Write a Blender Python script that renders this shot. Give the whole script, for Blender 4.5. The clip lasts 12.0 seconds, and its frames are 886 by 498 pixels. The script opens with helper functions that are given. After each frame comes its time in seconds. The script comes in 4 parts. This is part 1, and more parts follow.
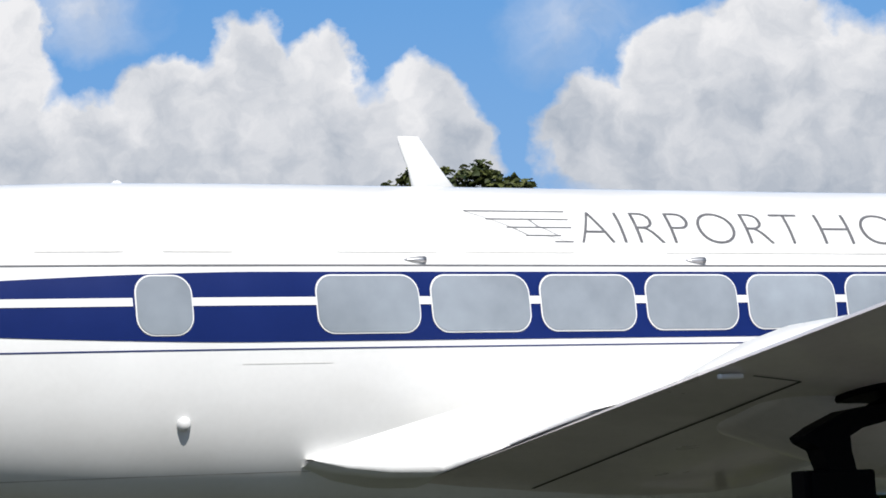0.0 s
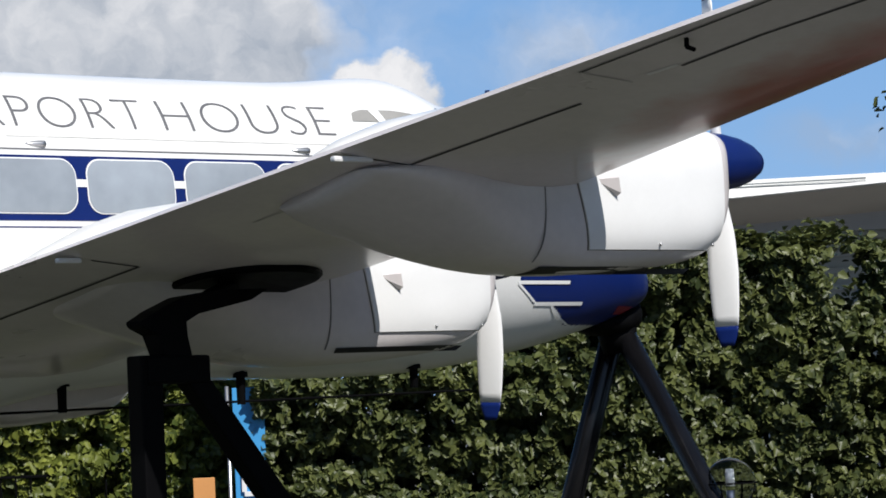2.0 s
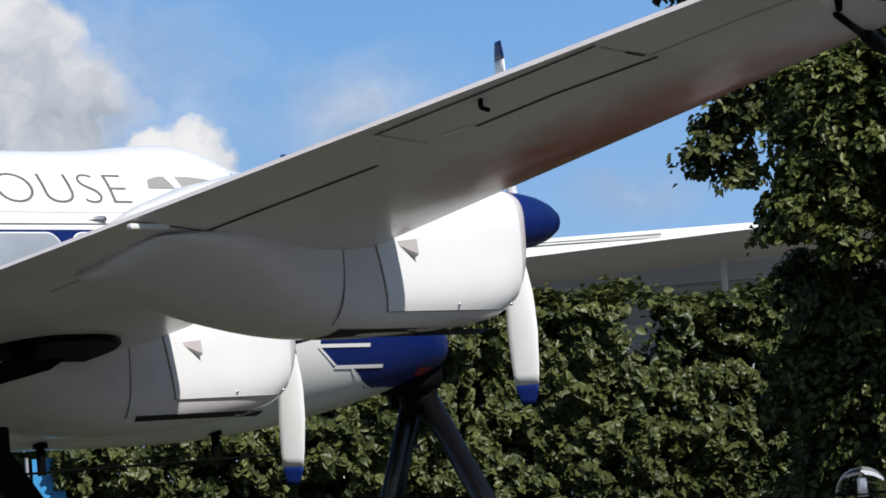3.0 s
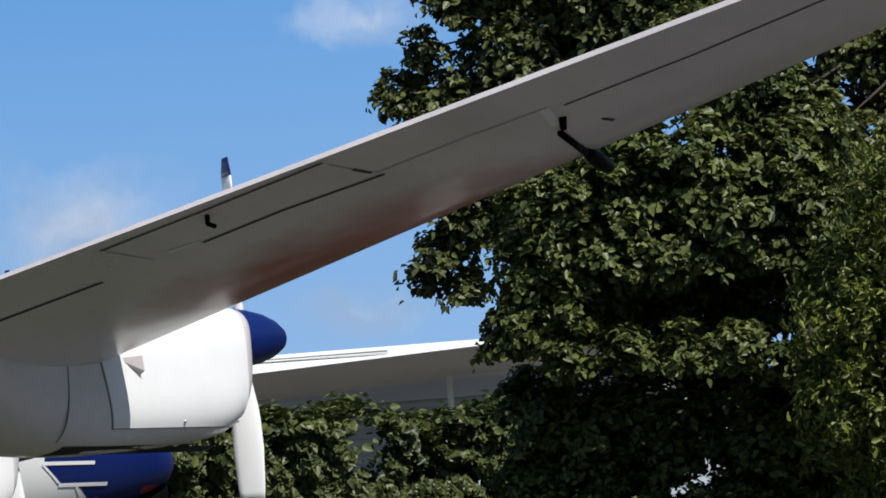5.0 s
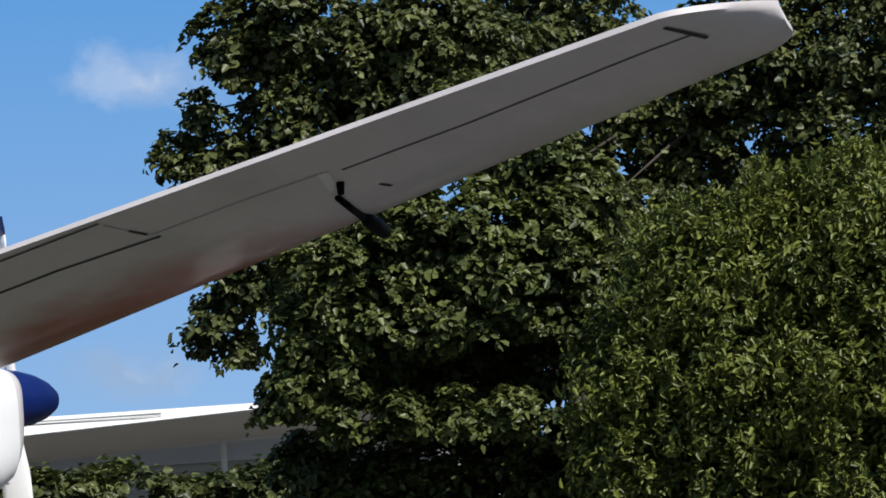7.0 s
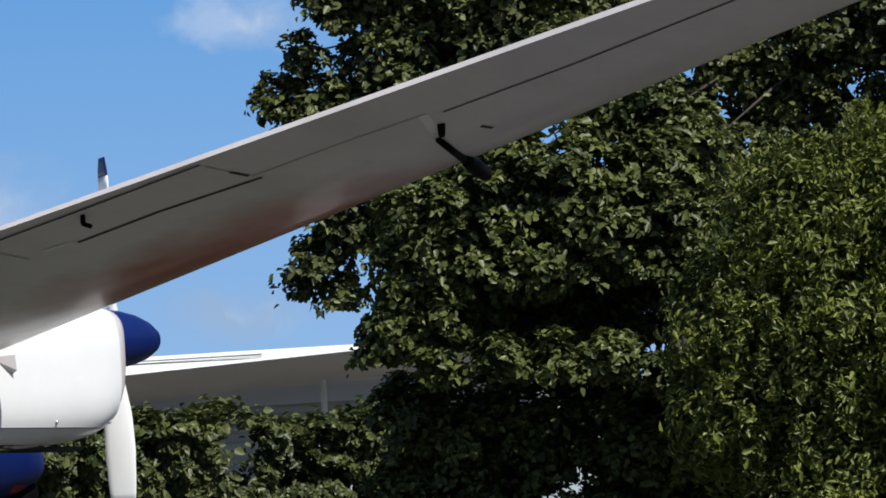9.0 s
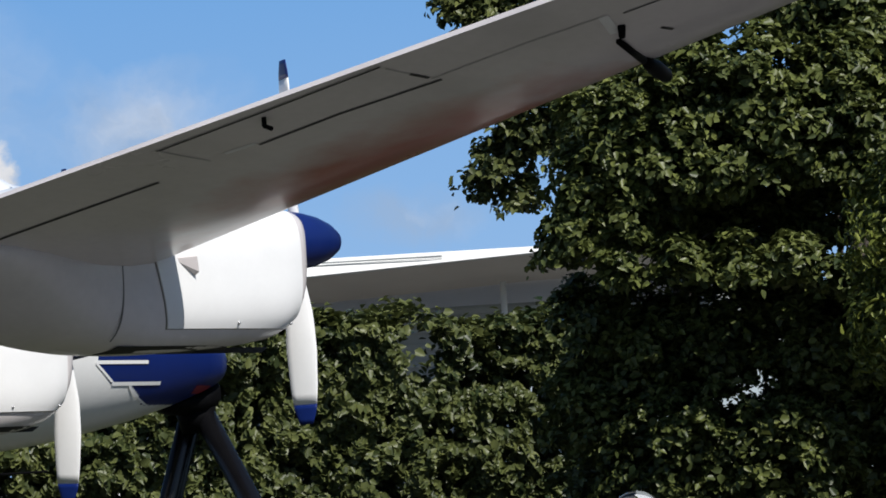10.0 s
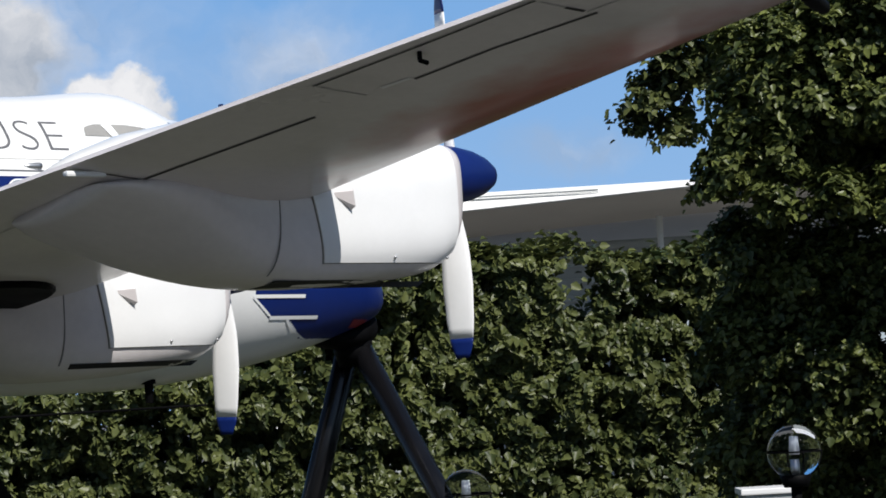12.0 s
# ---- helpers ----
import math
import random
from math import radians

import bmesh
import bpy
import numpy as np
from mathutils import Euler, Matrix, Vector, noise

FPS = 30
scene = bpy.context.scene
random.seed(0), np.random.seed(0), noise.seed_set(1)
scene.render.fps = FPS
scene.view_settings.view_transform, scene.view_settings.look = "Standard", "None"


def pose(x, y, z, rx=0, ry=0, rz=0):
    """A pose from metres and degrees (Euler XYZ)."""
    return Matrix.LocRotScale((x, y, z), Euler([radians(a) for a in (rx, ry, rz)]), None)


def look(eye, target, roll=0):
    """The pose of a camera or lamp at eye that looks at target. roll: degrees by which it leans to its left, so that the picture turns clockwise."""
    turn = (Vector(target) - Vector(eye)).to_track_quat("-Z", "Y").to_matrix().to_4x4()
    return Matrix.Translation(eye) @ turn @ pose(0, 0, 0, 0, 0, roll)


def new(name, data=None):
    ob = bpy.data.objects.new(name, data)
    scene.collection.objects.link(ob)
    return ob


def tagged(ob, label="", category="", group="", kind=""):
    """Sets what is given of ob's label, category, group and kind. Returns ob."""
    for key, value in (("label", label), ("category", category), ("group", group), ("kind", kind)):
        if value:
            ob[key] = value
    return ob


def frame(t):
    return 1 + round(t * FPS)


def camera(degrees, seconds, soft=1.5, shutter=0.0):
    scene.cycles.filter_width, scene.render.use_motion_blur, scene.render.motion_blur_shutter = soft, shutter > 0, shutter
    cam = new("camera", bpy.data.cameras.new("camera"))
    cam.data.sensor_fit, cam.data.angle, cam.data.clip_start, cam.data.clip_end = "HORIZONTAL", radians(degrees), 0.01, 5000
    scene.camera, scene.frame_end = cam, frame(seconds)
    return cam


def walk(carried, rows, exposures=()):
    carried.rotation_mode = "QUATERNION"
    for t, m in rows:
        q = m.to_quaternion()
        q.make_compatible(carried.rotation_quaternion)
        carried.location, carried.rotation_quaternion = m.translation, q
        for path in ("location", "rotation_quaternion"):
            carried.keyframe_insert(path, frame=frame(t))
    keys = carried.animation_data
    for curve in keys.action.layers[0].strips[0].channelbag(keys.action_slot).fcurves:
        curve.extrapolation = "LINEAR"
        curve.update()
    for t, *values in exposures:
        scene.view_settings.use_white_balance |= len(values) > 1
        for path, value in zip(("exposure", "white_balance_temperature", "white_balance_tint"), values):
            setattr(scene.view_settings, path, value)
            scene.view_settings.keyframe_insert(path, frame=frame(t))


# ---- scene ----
# ---- camera: stands at one spot and pans along the aircraft ----
EYE = Vector((-12.77, -17.20, 3.50))
cam = camera(16.83, 12.0, soft=1.7)
# seconds, heading (degrees from +y towards +x), pitch, roll
PAN = [
    (0.0, 28.434, 5.635, -2.788),
    (0.3, 30.035, 4.755, -1.929),
    (0.5, 30.743, 4.899, -1.699),
    (1.0, 35.550, 4.014, -1.834),
    (1.5, 38.337, 3.322, -2.080),
    (2.0, 40.939, 2.856, -2.515),
    (2.5, 43.464, 3.151, -3.511),
    (3.0, 44.859, 3.840, -4.046),
    (3.5, 45.864, 4.631, -4.400),
    (3.7, 46.813, 4.641, -4.925),
    (5.3, 50.896, 5.680, -3.934),
    (5.5, 51.354, 5.607, -3.697),
    (6.0, 52.714, 6.180, -4.169),
    (6.5, 53.952, 6.274, -4.209),
    (6.7, 54.663, 6.677, -4.099),
    (8.3, 53.516, 6.001, -3.180),
    (8.5, 52.885, 6.188, -3.325),
    (9.0, 52.633, 5.624, -3.563),
    (9.5, 49.591, 4.492, -3.065),
    (10.0, 49.074, 3.956, -3.257),
    (10.5, 48.623, 3.368, -2.862),
    (11.0, 48.005, 3.237, -2.962),
    (11.5, 47.576, 3.466, -3.039),
    (12.0, 46.020, 2.863, -3.212),
]


def aim(heading, pitch, roll):
    h, p = radians(heading), radians(pitch)
    way = Vector((math.sin(h) * math.cos(p), math.cos(h) * math.cos(p), math.sin(p)))
    return look(EYE, EYE + way * 10, roll)


walk(cam, [(t, aim(h, p, r)) for t, h, p, r in PAN])

# ---- world, sun, exposure ----
SUN_HEADING, SUN_HEIGHT = radians(-168), radians(47)  # heading from +y towards +x
world = bpy.data.worlds.new("world")
scene.world = world
world.use_nodes = True
wn = world.node_tree
sky = wn.nodes.new("ShaderNodeTexSky")
sky.sky_type, sky.sun_disc = "NISHITA", False
sky.sun_elevation, sky.sun_rotation = SUN_HEIGHT, SUN_HEADING
sky.air_density, sky.dust_density, sky.ozone_density = 1.0, 0.3, 3.0
wn.nodes["Background"].inputs["Strength"].default_value = 0.075
wn.links.new(sky.outputs["Color"], wn.nodes["Background"].inputs["Color"])
sun = new("sun", bpy.data.lights.new("sun", "SUN"))
sun.data.energy, sun.data.angle, sun.data.color = 5.0, radians(0.55), (1.0, 0.97, 0.92)
to_sun = Vector((math.sin(SUN_HEADING) * math.cos(SUN_HEIGHT), math.cos(SUN_HEADING) * math.cos(SUN_HEIGHT), math.sin(SUN_HEIGHT)))
sun.matrix_world = look(to_sun * 60, (0, 0, 0))
scene.view_settings.exposure = 0.0


# ---- materials ----
def material(name, color, rough=0.5, metal=0.0, spread=0.12, scale=3.0, fine=40.0, bump=0.0, coat=0.0, island=0.0, objrand=0.0, dirt=None, spec=0.5):
    """A surface with variation at a broad and a fine scale, in metres."""
    m = bpy.data.materials.new(name)
    m.use_nodes = True
    n, l = m.node_tree.nodes, m.node_tree.links
    p = n["Principled BSDF"]
    p.inputs["Metallic"].default_value = metal
    p.inputs["Coat Weight"].default_value = coat
    p.inputs["Specular IOR Level"].default_value = spec
    p.inputs["Coat Roughness"].default_value = 0.08
    tc = n.new("ShaderNodeTexCoord")
    broad = n.new("ShaderNodeTexNoise")
    broad.inputs["Scale"].default_value, broad.inputs["Detail"].default_value = scale, 5
    grain = n.new("ShaderNodeTexNoise")
    grain.inputs["Scale"].default_value, grain.inputs["Detail"].default_value = fine, 3
    for t in (broad, grain):
        l.new(tc.outputs["Object"], t.inputs["Vector"])
    add = n.new("ShaderNodeMath")
    add.operation = "MULTIPLY_ADD"
    l.new(grain.outputs["Fac"], add.inputs[0])
    add.inputs[1].default_value = 0.4
    l.new(broad.outputs["Fac"], add.inputs[2])
    ramp = n.new("ShaderNodeMapRange")
    ramp.inputs["From Min"].default_value, ramp.inputs["From Max"].default_value = 0.4, 1.0
    ramp.inputs["To Min"].default_value, ramp.inputs["To Max"].default_value = 1 - spread, 1 + spread
    l.new(add.outputs[0], ramp.inputs["Value"])
    value = ramp.outputs[0]
    if island or objrand:
        src = n.new("ShaderNodeNewGeometry").outputs["Random Per Island"] if island else n.new("ShaderNodeObjectInfo").outputs["Random"]
        more = n.new("ShaderNodeMapRange")
        more.inputs["To Min"].default_value, more.inputs["To Max"].default_value = 1 - (island or objrand), 1 + (island or objrand)
        l.new(src, more.inputs["Value"])
        mul = n.new("ShaderNodeMath")
        mul.operation = "MULTIPLY"
        l.new(value, mul.inputs[0])
        l.new(more.outputs[0], mul.inputs[1])
        value = mul.outputs[0]
    tint = n.new("ShaderNodeVectorMath")
    tint.operation = "SCALE"
    tint.inputs[0].default_value = color
    l.new(value, tint.inputs["Scale"])
    out = tint.outputs[0]
    if dirt:
        streak = n.new("ShaderNodeTexNoise")
        streak.inputs["Scale"].default_value, streak.inputs["Detail"].default_value = 1.1, 7
        mp = n.new("ShaderNodeMapping")
        mp.inputs["Scale"].default_value = (0.7, 1.6, 1.6)
        l.new(tc.outputs["Object"], mp.inputs["Vector"])
        l.new(mp.outputs[0], streak.inputs["Vector"])
        cut = n.new("ShaderNodeMapRange")
        cut.inputs["From Min"].default_value, cut.inputs["From Max"].default_value = 0.5, 0.75
        cut.inputs["To Max"].default_value = 0.45
        l.new(streak.outputs["Fac"], cut.inputs["Value"])
        mix = n.new("ShaderNodeMix")
        mix.data_type = "RGBA"
        l.new(cut.outputs[0], mix.inputs["Factor"])
        l.new(out, mix.inputs["A"])
        mix.inputs["B"].default_value = (*dirt, 1)
        out = mix.outputs["Result"]
    l.new(out, p.inputs["Base Color"])
    rr = n.new("ShaderNodeMapRange")
    rr.inputs["To Min"].default_value, rr.inputs["To Max"].default_value = max(0.02, rough - 0.08), min(1, rough + 0.08)
    l.new(broad.outputs["Fac"], rr.inputs["Value"])
    l.new(rr.outputs[0], p.inputs["Roughness"])
    if bump:
        b = n.new("ShaderNodeBump")
        b.inputs["Strength"].default_value, b.inputs["Distance"].default_value = bump, 0.01
        l.new(add.outputs[0], b.inputs["Height"])
        l.new(b.outputs[0], p.inputs["Normal"])
    return m


def leaf_material(name, low, high, gloss=0.42):
    """Foliage: colour from leaf to leaf between two greens, light passing through."""
    m = bpy.data.materials.new(name)
    m.use_nodes = True
    n, l = m.node_tree.nodes, m.node_tree.links
    p = n["Principled BSDF"]
    p.inputs["Roughness"].default_value = gloss
    p.inputs["Specular IOR Level"].default_value = 0.3
    rnd = n.new("ShaderNodeNewGeometry").outputs["Random Per Island"]
    tc = n.new("ShaderNodeTexCoord")
    patch = n.new("ShaderNodeTexNoise")
    patch.inputs["Scale"].default_value = 1.3
    l.new(tc.outputs["Object"], patch.inputs["Vector"])
    ad = n.new("ShaderNodeMath")
    ad.operation = "MULTIPLY_ADD"
    l.new(rnd, ad.inputs[0])
    ad.inputs[1].default_value = 0.7
    sub = n.new("ShaderNodeMath")
    sub.operation = "SUBTRACT"
    l.new(patch.outputs["Fac"], sub.inputs[0])
    sub.inputs[1].default_value = 0.35
    l.new(sub.outputs[0], ad.inputs[2])
    mix = n.new("ShaderNodeMix")
    mix.data_type = "RGBA"
    l.new(ad.outputs[0], mix.inputs["Factor"])
    mix.inputs["A"].default_value, mix.inputs["B"].default_value = (*low, 1), (*high, 1)
    l.new(mix.outputs["Result"], p.inputs["Base Color"])
    tr = n.new("ShaderNodeBsdfTranslucent")
    l.new(mix.outputs["Result"], tr.inputs["Color"])
    ms = n.new("ShaderNodeMixShader")
    ms.inputs[0].default_value = 0.22
    l.new(p.outputs[0], ms.inputs[1])
    l.new(tr.outputs[0], ms.inputs[2])
    l.new(ms.outputs[0], n["Material Output"].inputs["Surface"])
    return m


WHITE = material("white_paint", (0.80, 0.80, 0.79), 0.32, spread=0.05, scale=1.2, fine=25, coat=0.3, dirt=(0.62, 0.61, 0.58))
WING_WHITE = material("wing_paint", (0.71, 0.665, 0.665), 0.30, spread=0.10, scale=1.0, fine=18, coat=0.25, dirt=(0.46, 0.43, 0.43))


def red_reflection_wing():
    """The wing's paint, with a red ground reflection painted in near the front edge."""
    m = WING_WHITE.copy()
    m.name = "wing_paint_red_reflection"
    n, l = m.node_tree.nodes, m.node_tree.links
    p = n["Principled BSDF"]
    base = p.inputs["Base Color"].links[0].from_socket
    tc = n.new("ShaderNodeTexCoord")
    mp = n.new("ShaderNodeVectorMath")
    mp.operation = "MULTIPLY_ADD"
    l.new(tc.outputs["Object"], mp.inputs[0])
    mp.inputs[1].default_value, mp.inputs[2].default_value = (1.7, 0.68, 0.0), (1.7 * 1.60, 0.68 * 7.3, 0.0)
    ln = n.new("ShaderNodeVectorMath")
    ln.operation = "LENGTH"
    l.new(mp.outputs[0], ln.inputs[0])
    nz = n.new("ShaderNodeTexNoise")
    nz.inputs["Scale"].default_value, nz.inputs["Detail"].default_value = 3.0, 6
    l.new(tc.outputs["Object"], nz.inputs["Vector"])
    sm = n.new("ShaderNodeMath")
    sm.operation = "SUBTRACT"
    l.new(nz.outputs["Fac"], sm.inputs[0])
    l.new(ln.outputs["Value"], sm.inputs[1])
    rg = n.new("ShaderNodeMapRange")
    rg.inputs["From Min"].default_value, rg.inputs["From Max"].default_value, rg.inputs["To Max"].default_value = -0.62, 0.15, 0.95
    l.new(sm.outputs[0], rg.inputs["Value"])
    mx = n.new("ShaderNodeMix")
    mx.data_type = "RGBA"
    l.new(rg.outputs[0], mx.inputs["Factor"])
    l.new(base, mx.inputs["A"])
    # red of the reflection, mixed into the base colour
    mx.inputs["B"].default_value = (0.46, 0.12, 0.07, 1)
    l.new(mx.outputs["Result"], p.inputs["Base Color"])
    return m


UNDER_WHITE = red_reflection_wing()
BRIGHT = material("fresh_white", (0.82, 0.82, 0.82), 0.35, spread=0.03, scale=4)
BLUE = material("blue_paint", (0.004, 0.016, 0.115), 0.38, spread=0.12, scale=2.5, coat=0.05, spec=0.25)
LETTER = material("grey_lettering", (0.13, 0.13, 0.14), 0.5, spread=0.1, scale=8)
SEAM = material("dark_seam", (0.05, 0.048, 0.045), 0.8, spread=0.2, scale=8)
BLACK = material("black_steel", (0.0035, 0.0035, 0.004), 0.55, spread=0.25, scale=4, fine=60, bump=0.1, spec=0.04)
GLOSS_BLACK = material("gloss_black", (0.005, 0.005, 0.006), 0.22, spread=0.25, scale=4, fine=60, spec=0.4)
RUBBER = material("black_slot", (0.008, 0.008, 0.008), 0.7, spread=0.2, scale=9)
ALU = material("bare_metal", (0.55, 0.55, 0.56), 0.35, metal=0.9, spread=0.1, scale=9)
RED = material("red_paint", (0.28, 0.02, 0.03), 0.4, spread=0.1, scale=5)
# the wide tone spread paints uneven cloud reflections into the panes
PANE = material("cloud_toned_window", (0.27, 0.30, 0.335), 0.12, spread=0.3, scale=1.1, fine=5, coat=1.0, objrand=0.12)
DARKGLASS = material("cockpit_glass", (0.34, 0.33, 0.31), 0.1, spread=0.1, scale=3, coat=1.0)
ASPHALT = material("paving", (0.078, 0.076, 0.074), 0.9, spread=0.25, scale=0.6, fine=30, bump=0.4)
GRASS = material("grass", (0.034, 0.040, 0.016), 0.9, spread=0.35, scale=1.5, fine=60, bump=0.6)
BRICKWORK = material("dark_wall", (0.13, 0.11, 0.09), 0.9, spread=0.25, scale=0.5, fine=20, bump=0.4)
ROOF_WHITE = material("roof_white", (0.78, 0.78, 0.76), 0.5, spread=0.05, scale=1)
SOFFIT = material("soffit_paint", (0.62, 0.57, 0.50), 0.7, spread=0.06, scale=1)
WALL_GREY = material("wall_grey", (0.36, 0.38, 0.38), 0.7, spread=0.12, scale=1.0, bump=0.1)
GLASSY = material("facade_glass", (0.50, 0.58, 0.63), 0.15, spread=0.1, scale=0.6, coat=0.6)
BARK = material("bark", (0.045, 0.036, 0.027), 0.9, spread=0.35, scale=6, fine=50, bump=0.8)
SIGN_BLUE = material("sign_blue", (0.06, 0.33, 0.68), 0.45, spread=0.06, scale=3)
ORANGE = material("orange_panel", (0.65, 0.30, 0.10), 0.6, spread=0.08, scale=3)
LEAF_HEDGE = leaf_material("hedge_leaves", (0.018, 0.034, 0.013), (0.148, 0.166, 0.052))
LEAF_TREE = leaf_material("tree_leaves", (0.018, 0.034, 0.013), (0.172, 0.196, 0.054))
LEAF_DARK = leaf_material("dark_leaves", (0.018, 0.032, 0.014), (0.165, 0.182, 0.056))
LEAF_BUSH = leaf_material("bush_leaves", (0.024, 0.046, 0.011), (0.235, 0.262, 0.050))


def glass_material():
    m = bpy.data.materials.new("clear_globe")
    m.use_nodes = True
    p = m.node_tree.nodes["Principled BSDF"]
    p.inputs["Transmission Weight"].default_value, p.inputs["Roughness"].default_value, p.inputs["IOR"].default_value = 1.0, 0.03, 1.12
    p.inputs["Base Color"].default_value = (0.85, 0.87, 0.9, 1)
    return m


GLOBE = glass_material()


# ---- building blocks ----
def mesh_of(name, verts, faces, mat, smooth=False):
    me = bpy.data.meshes.new(name)
    me.from_pydata([tuple(v) for v in verts], [], [tuple(f) for f in faces])
    me.materials.append(mat)
    if smooth:
        me.polygons.foreach_set("use_smooth", [True] * len(me.polygons))
    me.update()
    return me


def place(name, me, parent=None, label=""):
    ob = new(name, me)
    if parent is not None:
        ob.parent = parent
    if label:
        ob["label"] = label
    return ob


def part(name, bm, mat, parent=None, label="", smooth=False):
    """One mesh object out of a bmesh, under a thing or a part."""
    bmesh.ops.recalc_face_normals(bm, faces=bm.faces)
    me = bpy.data.meshes.new(name)
    bm.to_mesh(me)
    bm.free()
    me.materials.append(mat)
    if smooth:
        me.polygons.foreach_set("use_smooth", [True] * len(me.polygons))
    return place(name, me, parent, label)


def thing(name, label, category, at=(0, 0, 0), group="", kind=""):
    ob = new(name)
    ob.location = at
    return tagged(ob, label, category, group, kind)


def loft(rings, close_ends=True, cyclic=True):
    """Skin a row of rings of equal count."""
    bm = bmesh.new()
    rows = [[bm.verts.new(v) for v in ring] for ring in rings]
    n = len(rows[0])
    for a, b in zip(rows, rows[1:]):
        for i in range(n if cyclic else n - 1):
            j = (i + 1) % n
            bm.faces.new((a[i], a[j], b[j], b[i]))
    if close_ends:
        bm.faces.new(rows[0])
        bm.faces.new(rows[-1])
    return bm


def add_box(bm, size, m, bevel=0.0):
    r = bmesh.ops.create_cube(bm, size=1.0, matrix=m @ Matrix.Diagonal((*size, 1)))
    if bevel:
        es = list({e for v in r["verts"] for e in v.link_edges})
        bmesh.ops.bevel(bm, geom=es, offset=bevel, segments=2, affect="EDGES", profile=0.6)


def box(size, m=None, bevel=0.01):
    bm = bmesh.new()
    add_box(bm, size, m or Matrix(), bevel)
    return bm


def tube(a, b, r0, r1=None, n=16, bm=None):
    """A round bar from a to b."""
    bm = bm or bmesh.new()
    a, b = Vector(a), Vector(b)
    r1 = r0 if r1 is None else r1
    q = (b - a).to_track_quat("Z", "Y").to_matrix()
    rings = [[bm.verts.new(c + q @ Vector((r * math.cos(k * 2 * math.pi / n), r * math.sin(k * 2 * math.pi / n), 0))) for k in range(n)] for c, r in ((a, r0), (b, r1))]
    for k in range(n):
        bm.faces.new((rings[0][k], rings[0][(k + 1) % n], rings[1][(k + 1) % n], rings[1][k]))
    bm.faces.new(rings[0])
    bm.faces.new(rings[1])
    return bm


def beam(a, b, w, d, bevel=0.015):
    """A square bar from a to b."""
    a, b = Vector(a), Vector(b)
    q = (b - a).to_track_quat("Z", "Y").to_matrix().to_4x4()
    return box((w, d, (b - a).length), Matrix.Translation((a + b) / 2) @ q, bevel)


# ---- ground ----
def ground():
    n = 24
    ring = [(0, 0, 0)]
    faces = []
    for r in (30, 150, 900, 4000):
        ring += [(r * math.cos(k * 2 * math.pi / n), r * math.sin(k * 2 * math.pi / n), 0) for k in range(n)]
    for k in range(n):
        faces.append((0, 1 + k, 1 + (k + 1) % n))
        for b in range(3):
            i = 1 + b * n
            faces.append((i + k, i + n + k, i + n + (k + 1) % n, i + (k + 1) % n))
    ob = place("ground", mesh_of("ground", ring, faces, ASPHALT))
    tagged(ob, "pale grey worn paving round the aircraft stand", "ground", kind="structure")


ground()

# unseen grass bed, added so less ground light reaches belly and inner wing
def lawn():
    n = 40
    rim = [(-1.5 + 8.5 * math.cos(k * 2 * math.pi / n), 0.4 + 7.5 * math.sin(k * 2 * math.pi / n)) for k in range(n)]
    bm = loft([[(x, y, z) for x, y in rim] for z in (-0.02, 0.03)])
    ob = part("lawn", bm, GRASS)
    tagged(ob, "unseen dark grass bed added to dim bounced light under the aircraft", "lawn", kind="structure")


lawn()


def closing_wall():
    """Plain unseen walls behind the viewer, added to block light from the horizon."""
    bm = bmesh.new()
    pts = [(40 * math.cos(radians(a)), 40 * math.sin(radians(a))) for a in range(140, 341, 20)]
    for (xa, ya), (xb, yb) in zip(pts, pts[1:]):
        mid = Vector(((xa + xb) / 2, (ya + yb) / 2, 3.5))
        q = Vector((xb - xa, yb - ya, 0)).to_track_quat("X", "Z").to_matrix().to_4x4()
        add_box(bm, (math.hypot(xb - xa, yb - ya) + 0.02, 0.4, 7.0), Matrix.Translation(mid) @ q)
    ob = part("unseen_wall", bm, BRICKWORK)
    tagged(ob, "unseen plain dark wall added to hold back low sky light", "wall", kind="structure")


closing_wall()

# ---- the aircraft: nose towards +x, starboard towards -y, 1.9 m above its own zero ----
LIFT = 1.9
aircraft = thing("propeller_airliner", "white four-engined propeller airliner, blue window stripe, on black steel stand", "aircraft", (0, 0, LIFT))

